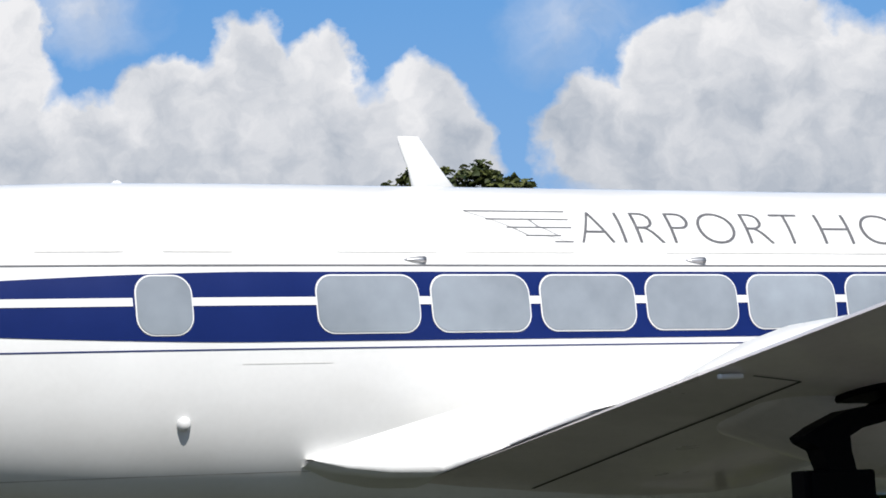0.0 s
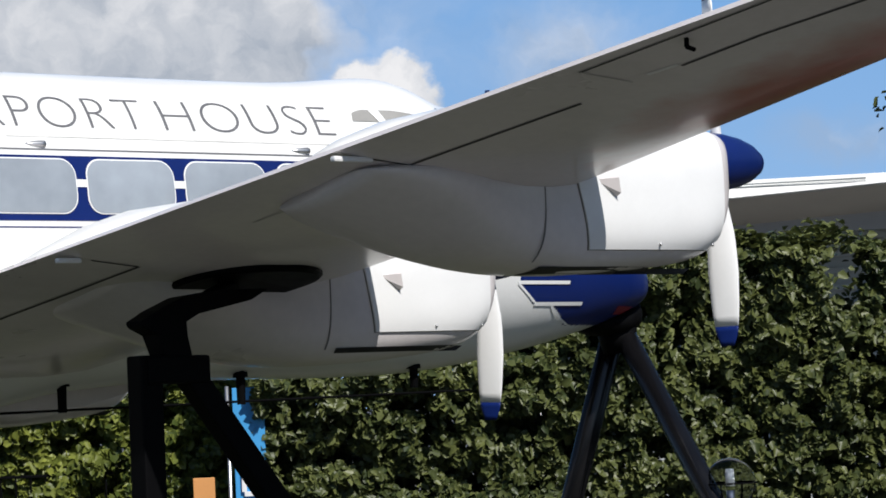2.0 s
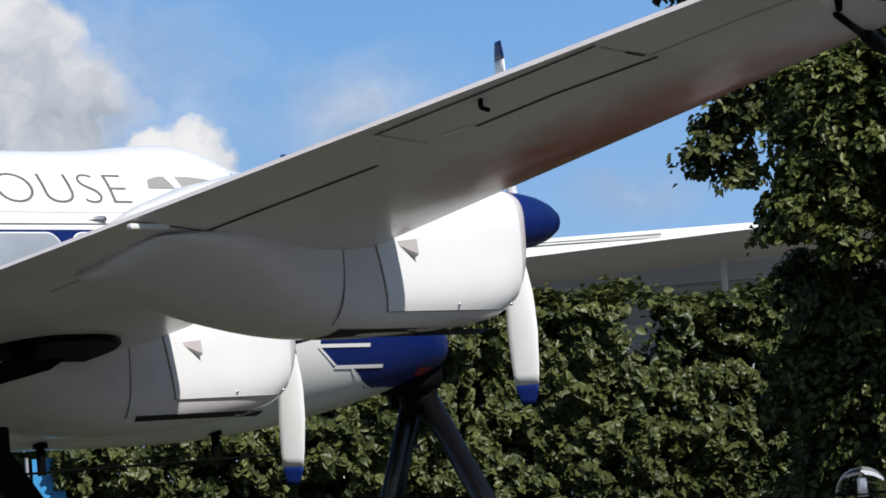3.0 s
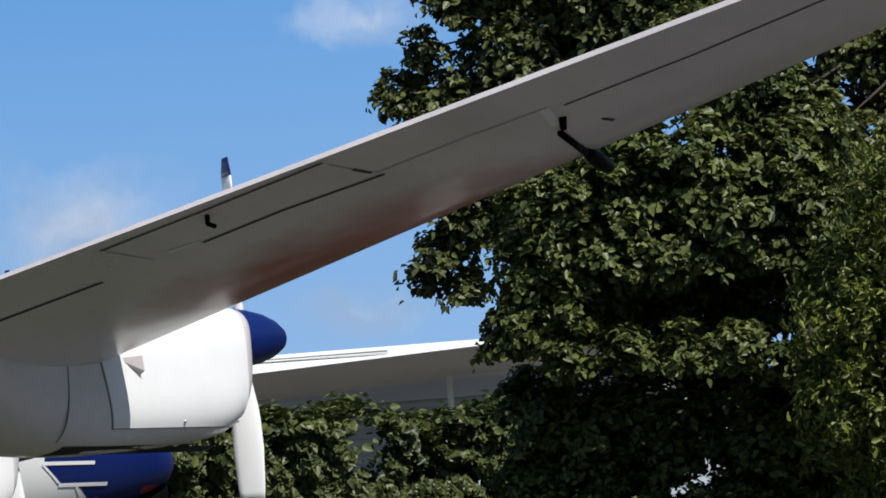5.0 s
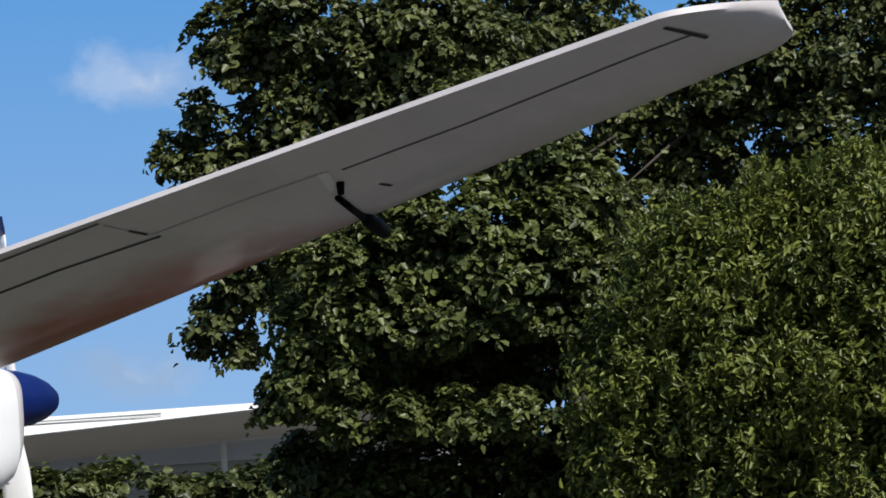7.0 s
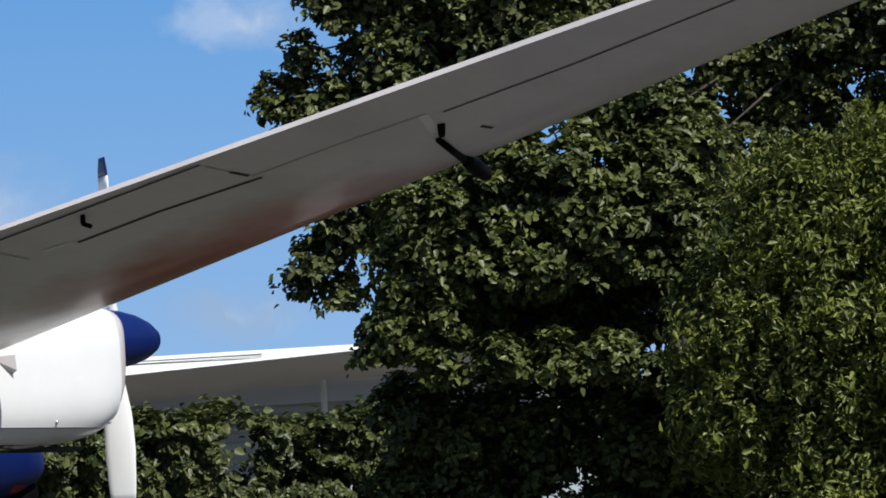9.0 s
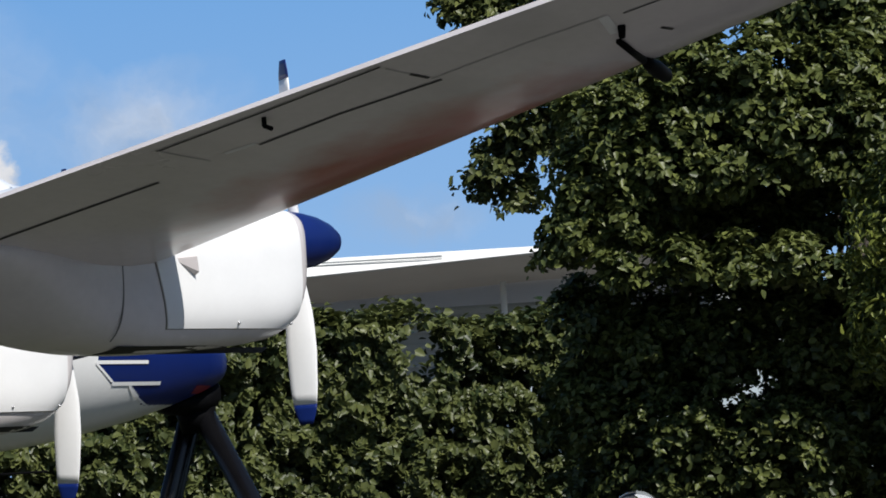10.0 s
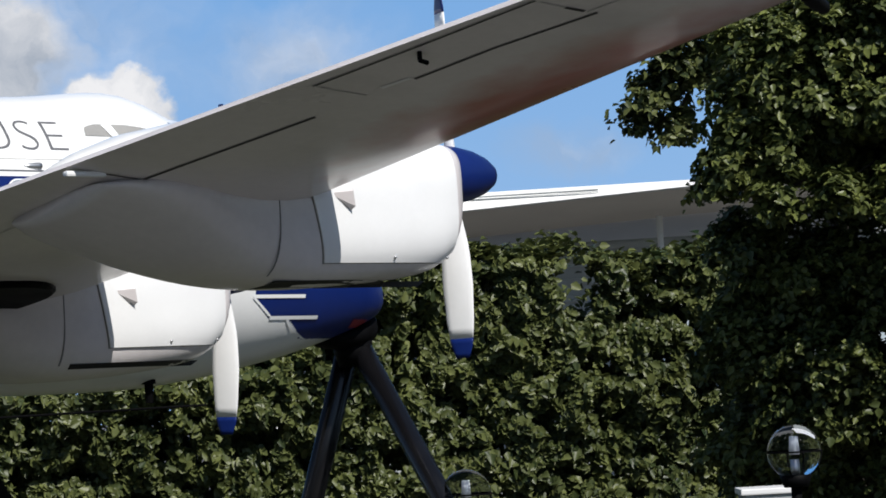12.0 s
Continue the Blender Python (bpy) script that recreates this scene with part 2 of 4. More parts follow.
# stations along the fuselage: x, top, bottom, half width, height of the widest line
STATIONS = [
    (-10.2, 3.62, 3.10, 0.10, 3.36), (-9.2, 3.72, 2.62, 0.34, 3.18), (-8.0, 3.82, 2.22, 0.58, 3.02), (-7.0, 3.88, 1.97, 0.71, 2.92),
    (-6.0, 3.92, 1.86, 0.79, 2.87), (-5.0, 3.93, 1.83, 0.82, 2.85), (-4.2, 3.93, 1.80, 0.83, 2.85), (-3.6, 3.93, 1.70, 0.83, 2.85),
    (-2.8, 3.93, 1.64, 0.83, 2.85), (-2.0, 3.93, 1.65, 0.83, 2.85), (-1.5, 3.93, 1.75, 0.83, 2.85), (-0.8, 3.93, 1.80, 0.83, 2.85), (0.3, 3.935, 1.80, 0.83, 2.84), (0.66, 3.95, 1.79, 0.83, 2.84),
    (0.98, 3.98, 1.79, 0.825, 2.83), (1.35, 4.01, 1.79, 0.82, 2.82), (1.62, 3.965, 1.80, 0.81, 2.80), (1.88, 3.82, 1.82, 0.79, 2.78), (2.25, 3.80, 1.86, 0.75, 2.74),
    (2.65, 3.50, 1.92, 0.69, 2.68), (3.15, 3.12, 2.01, 0.60, 2.62), (3.6, 2.88, 2.12, 0.48, 2.54), (3.88, 2.74, 2.20, 0.38, 2.48), (4.08, 2.62, 2.26, 0.26, 2.45), (4.17, 2.54, 2.34, 0.13, 2.44),
]
ST = np.array(STATIONS)
ROUND = 2.3


def station(x):
    w = min(0.14, 0.5 * max(0.0, 4.17 - x), 0.5 * max(0.0, x + 10.2))
    return [float(np.mean(np.interp((x - w, x - w / 2, x, x + w / 2, x + w), ST[:, 0], ST[:, k]))) for k in range(1, 5)]


def side(x, z):
    """Half width of the fuselage at x and height z."""
    top, bottom, half, mid = station(x)
    f = (z - mid) / (top - mid) if z > mid else (mid - z) / (mid - bottom)
    return half * max(0.0, 1 - min(1, abs(f)) ** ROUND) ** (1 / ROUND)


def ring_at(x, count=72):
    top, bottom, half, mid = station(x)
    out = []
    for k in range(count):
        a = k * 2 * math.pi / count
        c, s = math.cos(a), math.sin(a)
        y = half * math.copysign(abs(c) ** (2 / ROUND), c)
        z = mid + (top - mid if s > 0 else mid - bottom) * math.copysign(abs(s) ** (2 / ROUND), s)
        out.append((x, y, z))
    return out


def nose_is_blue(x, z):
    if z > 2.43:
        return x > 2.27
    if z > 2.28:
        return x > 2.27 + (2.43 - z) / 0.15 * 0.2
    return x > 2.69 + (2.28 - z) * 1.6 and z > 2.12


def fuselage():
    xs = sorted(set([float(x) for x in np.arange(-10.2, 2.1, 0.22)] + [float(x) for x in np.arange(2.1, 4.17, 0.025)] + [s[0] for s in STATIONS]))
    xs = [x for k, x in enumerate(xs) if k == 0 or x - xs[k - 1] > 0.012]
    bm = loft([ring_at(x, 216) for x in xs])
    ob = part("fuselage", bm, WHITE, aircraft, smooth=True)
    ob.data.materials.append(BLUE)
    for p in ob.data.polygons:
        c = p.center
        if nose_is_blue(c.x, c.z):
            p.material_index = 1
    return ob


body = fuselage()


def skin(name, rows, mat, parent, lift=0.004, nx=24, label=""):
    """A sheet that follows the starboard side: rows of (z, x0, x1)."""
    verts, faces = [], []
    for z, x0, x1 in rows:
        for k in range(nx + 1):
            x = x0 + (x1 - x0) * k / nx
            verts.append((x, -side(x, z) - lift, z))
    for i in range(len(rows) - 1):
        for k in range(nx):
            a = i * (nx + 1) + k
            faces.append((a, a + 1, a + nx + 2, a + nx + 1))
    return place(name, mesh_of(name, verts, faces, mat, True), parent, label)


def band(name, z0, z1, x0, x1, mat, lift, n=8, label="", parent=body):
    return skin(name, [(z0 + (z1 - z0) * k / n, x0, x1) for k in range(n + 1)], mat, parent, lift, max(4, int((x1 - x0) / 0.12)), label)


def round_rows(x0, x1, z0, z1, r, n=18):
    """Rows of a rectangle with rounded corners."""
    out = []
    for k in range(n + 1):
        z = z0 + (z1 - z0) * (0.5 - 0.5 * math.cos(math.pi * k / n))
        d = max(0.0, r - min(z - z0, z1 - z))
        inset = r - math.sqrt(max(0.0, r * r - d * d))
        out.append((z, x0 + inset, x1 - inset))
    return out


def stripe_edge(x):
    """How far the stripe's edges draw in towards the tail."""
    return max(0.0, -5.2 - x) ** 1.5 * 0.024


def blue_stripe():
    verts, faces, n = [], [], 10
    xs = [-8.6 + 0.12 * k for k in range(91)] + [2.27]
    for x in xs:
        d = stripe_edge(x)
        for k in range(n + 1):
            z = 2.868 + d + (0.432 - 2 * d) * k / n
            verts.append((x, -side(x, z) - 0.004, z))
    for i in range(len(xs) - 1):
        for k in range(n):
            a = i * (n + 1) + k
            faces.append((a, a + n + 1, a + n + 2, a + 1))
    place("blue_stripe", mesh_of("blue_stripe", verts, faces, BLUE, True), body, "dark blue painted window stripe")


blue_stripe()
band("pinstripe", 2.822, 2.830, -8.6, 2.0, BLUE, 0.004, 1, "thin blue line below the windows")
band("gutter_line", 3.338, 3.346, -8.6, 0.9, LETTER, 0.006, 1, "thin grey rain gutter")
WHITE_LINE = (3.092, 3.142)
WINDOWS = [(-5.975, -5.60), (-4.80, -4.08), (-4.01, -3.29), (-3.225, -2.505), (-2.435, -1.715), (-1.645, -0.925), (-0.85, -0.14), (-0.07, 0.64)]
edges = [(-8.6, -5.985)] + [(a[1] - 0.010, b[0] + 0.010) for a, b in zip(WINDOWS, WINDOWS[1:])] + [(0.66, 2.3)]
for a, b in edges:
    band("white_line", WHITE_LINE[0], WHITE_LINE[1], a, b, BRIGHT, 0.008, 2)


def window(x0, x1):
    frame_ob = skin("window", round_rows(x0 + 0.004, x1 - 0.004, 2.912, 3.282, 0.115), BRIGHT, body, 0.009, 20, "rounded cabin window with a thin pale rim")
    skin("pane", round_rows(x0 + 0.013, x1 - 0.013, 2.921, 3.273, 0.108), PANE, frame_ob, 0.013, 20, "pale pane with cloud reflections put into its colour")


for x0, x1 in WINDOWS:
    window(x0, x1)


def scoop(x, z):
    """A small tear-shaped air outlet on the side."""
    y = -side(x, z)
    rings = []
    for k, (dx, r) in enumerate(((-0.16, 0.004), (-0.10, 0.018), (-0.03, 0.027), (0.0, 0.028))):
        rings.append([(x + dx, y + 0.01 - r * 1.4 * max(0, math.cos(a)), z + r * math.sin(a)) for a in [j * 2 * math.pi / 10 for j in range(10)]])
    part("air_vent", loft(rings), ALU, body, "small grey air vent above the windows", True)


for x in (-6.87, -4.00, -1.92, 0.28):
    scoop(x, 3.375)


def drain():
    bm = bmesh.new()
    bmesh.ops.create_uvsphere(bm, u_segments=14, v_segments=8, radius=0.045, matrix=Matrix.Translation((-5.67, -side(-5.67, 2.39) - 0.005, 2.39)))
    part("fuel_cap", bm, WHITE, body, "small round white knob", True)
    bm = bmesh.new()
    bmesh.ops.create_uvsphere(bm, u_segments=14, v_segments=8, radius=0.05, matrix=Matrix.Translation((-5.74, 0, 3.90)))
    part("roof_knob", bm, WHITE, body, "", True)


drain()


def aerial():
    """Swept blade aerial on the roof."""
    rings = []
    for z, x0, x1, w in ((3.90, -3.66, -3.32, 0.03), (4.05, -3.69, -3.44, 0.024), (4.22, -3.75, -3.565, 0.018), (4.27, -3.755, -3.60, 0.012)):
        m, h = (x0 + x1) / 2, (x1 - x0) / 2
        rings.append([(m + h * math.cos(a), w * math.sin(a), z) for a in [j * 2 * math.pi / 16 for j in range(16)]])
    part("blade_aerial", loft(rings), WHITE, body, "swept white blade aerial", True)


aerial()


def seams():
    """Panel joints on the fuselage."""
    for a, b in ((-6.55, -6.0), (-5.75, -5.3), (-4.6, -3.9), (-3.7, -2.9), (-2.2, 0.5)):
        band("panel_joint", 3.424, 3.430, a, b, SEAM_SOFT, 0.003, 1)
    band("panel_joint", 2.085, 2.091, -8.0, -4.5, SEAM_SOFT, 0.003, 1)
    band("panel_joint", 2.735, 2.738, -5.30, -4.7, SEAM_SOFT, 0.003, 1)


PANEL_GAP = material("panel_gap", (0.20, 0.195, 0.19), 0.7, spread=0.3, scale=9)
SEAM_SOFT = material("soft_seam", (0.52, 0.51, 0.49), 0.6, spread=0.25, scale=5)
seams()


def word(text, x0, x1, z0=3.497, z1=3.715):
    """A word in thin capitals on the roof curve, each letter a part."""
    cu = bpy.data.curves.new("lettering", "FONT")
    cu.body, cu.size, cu.offset, cu.resolution_u, cu.space_character = text, 1.0, -0.0245, 6, 1.06
    tmp = new("lettering_curve", cu)
    bpy.context.view_layer.update()
    me = bpy.data.meshes.new_from_object(tmp.evaluated_get(bpy.context.evaluated_depsgraph_get()))
    bpy.data.objects.remove(tmp)
    bm = bmesh.new()
    bm.from_mesh(me)
    bpy.data.meshes.remove(me)
    lo = [min(v.co[k] for v in bm.verts) for k in (0, 1)]
    hi = [max(v.co[k] for v in bm.verts) for k in (0, 1)]
    for v in bm.verts:
        v.co = (x0 + (v.co.x - lo[0]) / (hi[0] - lo[0]) * (x1 - x0), 0, z0 + (v.co.y - lo[1]) / (hi[1] - lo[1]) * (z1 - z0))
    bmesh.ops.remove_doubles(bm, verts=bm.verts, dist=1e-5)
    for k in range(1, 10):
        bmesh.ops.bisect_plane(bm, geom=bm.verts[:] + bm.edges[:] + bm.faces[:], plane_co=(0, 0, z0 + (z1 - z0) * k / 10), plane_no=(0, 0, 1))
    bm.verts.ensure_lookup_table()
    seen = set()
    for v0 in bm.verts:
        if v0 in seen:
            continue
        stack, island = [v0], []
        seen.add(v0)
        while stack:
            v = stack.pop()
            island.append(v)
            for e in v.link_edges:
                w = e.other_vert(v)
                if w not in seen:
                    seen.add(w)
                    stack.append(w)
        order = {v: k for k, v in enumerate(island)}
        faces = {f for v in island for f in v.link_faces}
        verts = [(v.co.x, -side(v.co.x, v.co.z) - 0.006, v.co.z) for v in island]
        place("letter", mesh_of("letter", verts, [[order[v] for v in f.verts] for f in faces], LETTER), body)
    bm.free()


def lettering():
    """Two words and the wing emblem beside them."""
    word("AIRPORT", -2.817, -1.04)
    word("HOUSE", -0.90, 0.58)
    for k, (z, a, b) in enumerate(((3.712, -3.60, -2.86), (3.655, -3.47, -2.86), (3.598, -3.34, -2.86), (3.542, -3.22, -2.96), (3.50, -3.02, -2.88))):
        band("emblem_line", z, z + 0.006, a, b, LETTER, 0.006, 1)
    for (xa, za), (xb, zb) in (((-3.60, 3.712), (-3.44, 3.655)), ((-3.44, 3.655), (-3.30, 3.598)), ((-3.30, 3.598), (-3.20, 3.542)), ((-3.16, 3.655), (-3.10, 3.598)), ((-3.08, 3.598), (-2.98, 3.542)), ((-3.06, 3.542), (-2.90, 3.50))):
        n = 6
        rows = [(za + (zb - za) * k / n, xa + (xb - xa) * k / n, xa + (xb - xa) * k / n + 0.008) for k in range(n + 1)]
        skin("emblem_line", rows, LETTER, body, 0.006, 1)


lettering()


def cockpit():
    rows = [(3.612 + 0.092 * k / 10, 0.78 + 0.03 * k / 10 + 0.10 * max(0, (k - 6) / 4) ** 2, 1.50 - 0.012 * k - 0.2 * max(0, (k - 6) / 4) ** 2) for k in range(11)]
    w = skin("cockpit_window", rows, DARKGLASS, body, 0.006, 16, "arched grey cockpit side window")
    skin("window_post", [(3.60 + 0.10 * k / 6, 1.02 - 0.01 * k, 1.09 - 0.006 * k) for k in range(7)], BRIGHT, w, 0.012, 2)
    rows = [(3.60 + 0.15 * k / 8, 1.58 + 0.015 * k, 1.80 - 0.004 * k) for k in range(9)]
    skin("windscreen", rows, DARKGLASS, body, 0.006, 10, "dark windscreen")
    # white outlines on the blue nose
    band("nose_patch", 2.20, 2.26, 3.60, 3.88, RED, 0.007, 3, "dull red patch under the nose")
    band("nose_line", 2.425, 2.452, 2.25, 2.86, BRIGHT, 0.008, 2, "short white line on the blue nose")
    band("nose_line", 2.265, 2.292, 2.47, 3.06, BRIGHT, 0.008, 2)
    n = 6
    skin("nose_line", [(2.425 - 0.135 * k / n, 2.245 + 0.21 * k / n, 2.28 + 0.21 * k / n) for k in range(n + 1)], BRIGHT, body, 0.007, 2)
    skin("nose_line", [(2.27 - 0.15 * k / n, 2.67 + 0.30 * (k / n) ** 1.6, 2.70 + 0.32 * (k / n) ** 1.6) for k in range(n + 1)], BRIGHT, body, 0.007, 2)


cockpit()


def belly_aerial():
    """Wire aerial on short posts below the belly."""
    a = tube((-2.6, -0.3, 1.625), (2.1, -0.3, 1.655), 0.009, n=8)
    part("wire", a, BLACK, aircraft, "thin dark aerial wire below the belly")
    for x, z0, z1 in ((-1.55, 1.84, 1.615), (-0.05, 1.86, 1.62), (1.55, 1.88, 1.69)):
        bm = tube((x, -0.3, z0 + 0.05), (x, -0.3, z1), 0.035, 0.03, 12)
        tube((x, -0.3, z0 - 0.05), (x, -0.3, z0 - 0.01), 0.055, 0.05, 12, bm)
        part("aerial_post", bm, BLACK, aircraft, "short black post", False)
    bm = loft([[(x, w * math.cos(a), zt if math.sin(a) > 0 else zt + d * math.sin(a)) for a in [j * 2 * math.pi / 16 for j in range(16)]] for x, w, zt, d in ((-5.85, 0.02, 1.90, 0.02), (-5.5, 0.16, 1.88, 0.10), (-4.9, 0.2, 1.86, 0.16), (-4.62, 0.2, 1.84, 0.17))])
    part("belly_fairing", bm, BLACK, body, "black fairing under the rear belly", True)


belly_aerial()


# ---- wings ----
def wing_z(y):
    return 2.05 + 0.185 * (abs(y) - 0.83)


def wing_le(y):
    return -1.15 - 0.03 * abs(y) + 0.27 * min(1.0, max(0.0, (5.0 - abs(y)) / 1.6))


def wing_te(y):
    return -4.10 + 0.17 * abs(y)


FOIL = [(1.0, 0.0), (0.9, 0.22), (0.75, 0.5), (0.6, 0.76), (0.45, 0.94), (0.3, 1.0), (0.18, 0.9), (0.08, 0.66), (0.03, 0.42), (0.0, 0.0)]


def foil_ring(y, le, te, z, thick, nose_up, s):
    """Wing section at y: from the trailing edge over the top to the nose and back below."""
    c, out = le - te, []
    lip = 0.010
    for f, t in FOIL:
        out.append((le - c * f, s * y, z + nose_up * (1 - f) + lip * f + 0.62 * thick * t))
    for f, t in FOIL[-2::-1]:
        out.append((le - c * f, s * y, z + nose_up * (1 - f) - lip * f - 0.38 * thick * t))
    # bevelled rear edge
    out[0] = (le - c * 0.986, s * y, z + 0.022)
    out[-1] = (te, s * y, z - 0.006)
    return out


def wing_shape(y):
    k = min(1, max(0, (y - 0.6) / 10.4))
    c = wing_le(y) - wing_te(y)
    return wing_le(y), wing_te(y), wing_z(y), c * (0.19 - 0.07 * k), float(np.interp(y, (0.6, 3.0, 5.0, 11.0), (0.14, 0.07, -0.06, -0.09)))


def wing_under(y, x):
    """Height of the lower surface."""
    le, te, z, thick, up = wing_shape(abs(y))
    f = min(1, max(0, (le - x) / (le - te)))
    fs, ts = [p[0] for p in FOIL][::-1], [p[1] for p in FOIL][::-1]
    return z + up * (1 - f) - 0.010 * f - 0.38 * thick * float(np.interp(f, fs, ts))


def wing(s, label):
    ys = [0.3, 0.6, 0.9, 1.3] + [1.3 + 0.5 * k for k in range(1, 20)] + [10.9]
    rings = [foil_ring(y, *wing_shape(y), s) for y in ys]
    le, te, z, th, up = wing_shape(10.9)
    for d, front, rear, t in ((0.05, 0.0, 0.03, 0.97), (0.11, 0.01, 0.09, 0.92), (0.17, 0.03, 0.17, 0.85), (0.22, 0.06, 0.26, 0.75), (0.265, 0.10, 0.35, 0.6), (0.295, 0.15, 0.43, 0.4), (0.31, 0.20, 0.48, 0.15)):
        y = 10.9 + d
        rings.append(foil_ring(y, le - front, te + rear, wing_z(y), th * t, up, s))
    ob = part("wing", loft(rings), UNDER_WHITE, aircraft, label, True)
    ob.data.set_sharp_from_angle(angle=radians(50))
    return ob


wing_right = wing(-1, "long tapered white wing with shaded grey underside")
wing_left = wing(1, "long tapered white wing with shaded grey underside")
wing_left.location = (0.5, 0, -0.2)


def under_strip(name, pts, width, mat, parent, s=-1, drop=0.003, label=""):
    """A narrow strip on the wing's lower surface through points (x, |y|)."""
    verts, faces = [], []
    path = []
    for (xa, ya), (xb, yb) in zip(pts, pts[1:]):
        n = max(2, int(math.hypot(xb - xa, yb - ya) / 0.08))
        path += [(xa + (xb - xa) * k / n, ya + (yb - ya) * k / n) for k in range(n)]
    path.append(pts[-1])
    for i, (x, y) in enumerate(path):
        a, b = path[max(0, i - 1)], path[min(len(path) - 1, i + 1)]
        d = Vector((b[0] - a[0], b[1] - a[1])).normalized()
        for k in (-1, 1):
            px, py = x - d.y * width / 2 * k, y + d.x * width / 2 * k
            verts.append((px, s * py, wing_under(py, px) - drop))
    for i in range(len(path) - 1):
        faces.append((2 * i, 2 * i + 1, 2 * i + 3, 2 * i + 2))
    return place(name, mesh_of(name, verts, faces, mat), parent, label)


def control_gaps():
    gap = lambda pts, w=0.018, m=SEAM: under_strip("hinge_gap", pts, w, m, wing_right)
    gap([(-3.237, 0.633), (-3.154, 1.401), (-3.097, 1.965), (-3.02, 2.592), (-2.954, 3.244)], 0.026)
    gap([(-2.954, 3.244), (-3.29, 3.264)], 0.016)
    gap([(-2.873, 4.222), (-2.806, 4.879), (-2.733, 5.393)], 0.015, SEAM_SOFT)
    gap([(-2.733, 5.393), (-2.649, 5.934), (-2.558, 6.519)], 0.022)
    gap([(-2.273, 4.872), (-2.279, 5.085), (-2.26, 5.24)], 0.020)
    gap([(-2.969, 5.373), (-2.733, 5.393)], 0.015)
    gap([(-2.871, 6.831), (-2.537, 6.867)], 0.010, SEAM_SOFT)
    gap([(-2.854, 6.824), (-2.763, 7.477), (-2.682, 8.137)], 0.013)
    gap([(-2.482, 7.148), (-2.43, 7.636), (-2.322, 8.194)], 0.020)
    gap([(-2.503, 8.157), (-2.39, 8.174)], 0.022)
    gap([(-2.645, 8.137), (-2.503, 8.157)], 0.010, SEAM_SOFT)
    gap([(-2.371, 8.173), (-2.309, 8.674), (-2.238, 9.1)], 0.011, SEAM_SOFT)
    gap([(-2.188, 9.168), (-2.108, 9.813), (-2.047, 10.71), (-2.019, 10.933)], 0.011)
    gap([(-2.172, 10.886), (-2.069, 10.918), (-1.941, 10.956)], 0.025)
    gap([(-1.892, 9.154), (-1.817, 9.165)], 0.022)
    under_strip("scuff", [(-2.547, 6.978), (-2.511, 7.15)], 0.030, BRIGHT, wing_right, label="scraped bright patch")
    under_strip("bracket_plate", [(-2.24, 9.092), (-2.033, 9.0)], 0.05, BRIGHT, wing_right, label="pale plate round the bracket")
    for y, x0, x1 in ((3.26, -3.52, -3.36), (5.36, -3.22, -2.96)):
        bm = box((x1 - x0, 0.04, 0.03), Matrix.Translation(((x0 + x1) / 2, -y, wing_under(y, (x0 + x1) / 2) - 0.02)), 0.012)
        part("flap_hinge", bm, BRIGHT, wing_right, "white flap hinge arm")
    bm = tube((-2.71, -7.41, wing_under(7.41, -2.71) + 0.01), (-2.71, -7.41, wing_under(7.41, -2.71) - 0.04), 0.012, n=8)
    tube((-2.71, -7.41, wing_under(7.41, -2.71) - 0.04), (-2.66, -7.41, wing_under(7.41, -2.71) - 0.05), 0.012, 0.012, 8, bm)
    part("tie_ring", bm, BLACK, wing_right, "small black tie-down hook")


control_gaps()


def pitot():
    """Pressure head below the outer wing: leg and thick tip."""
    z = wing_under(8.95, -1.95)
    bm = tube((-2.08, -9.07, wing_under(9.07, -2.08) + 0.01), (-2.04, -9.04, wing_under(9.07, -2.08) - 0.045), 0.02, 0.016, 10)
    part("pitot_leg", bm, BLACK, wing_right, "small black bracket", True)
    bm = tube((-1.96, -8.96, z - 0.01), (-1.56, -8.80, z - 0.055), 0.016, 0.020, 12)
    part("pitot_arm", bm, BLACK, wing_right, "thin black pitot tube below the wing", True)
    rings = []
    a, b = Vector((-1.58, -8.81, z - 0.052)), Vector((-1.20, -8.67, z - 0.095))
    for k, r in ((0, 0.020), (0.2, 0.032), (0.5, 0.042), (0.85, 0.036), (1, 0.016)):
        c = a.lerp(b, k)
        rings.append([(c.x - 0.30 * r * math.cos(t), c.y + 0.95 * r * math.cos(t), c.z + r * math.sin(t)) for t in [j * 2 * math.pi / 12 for j in range(12)]])
    part("pitot_cover", loft(rings), BLACK, wing_right, "dark padded cover on the tube's tip", True)


pitot()


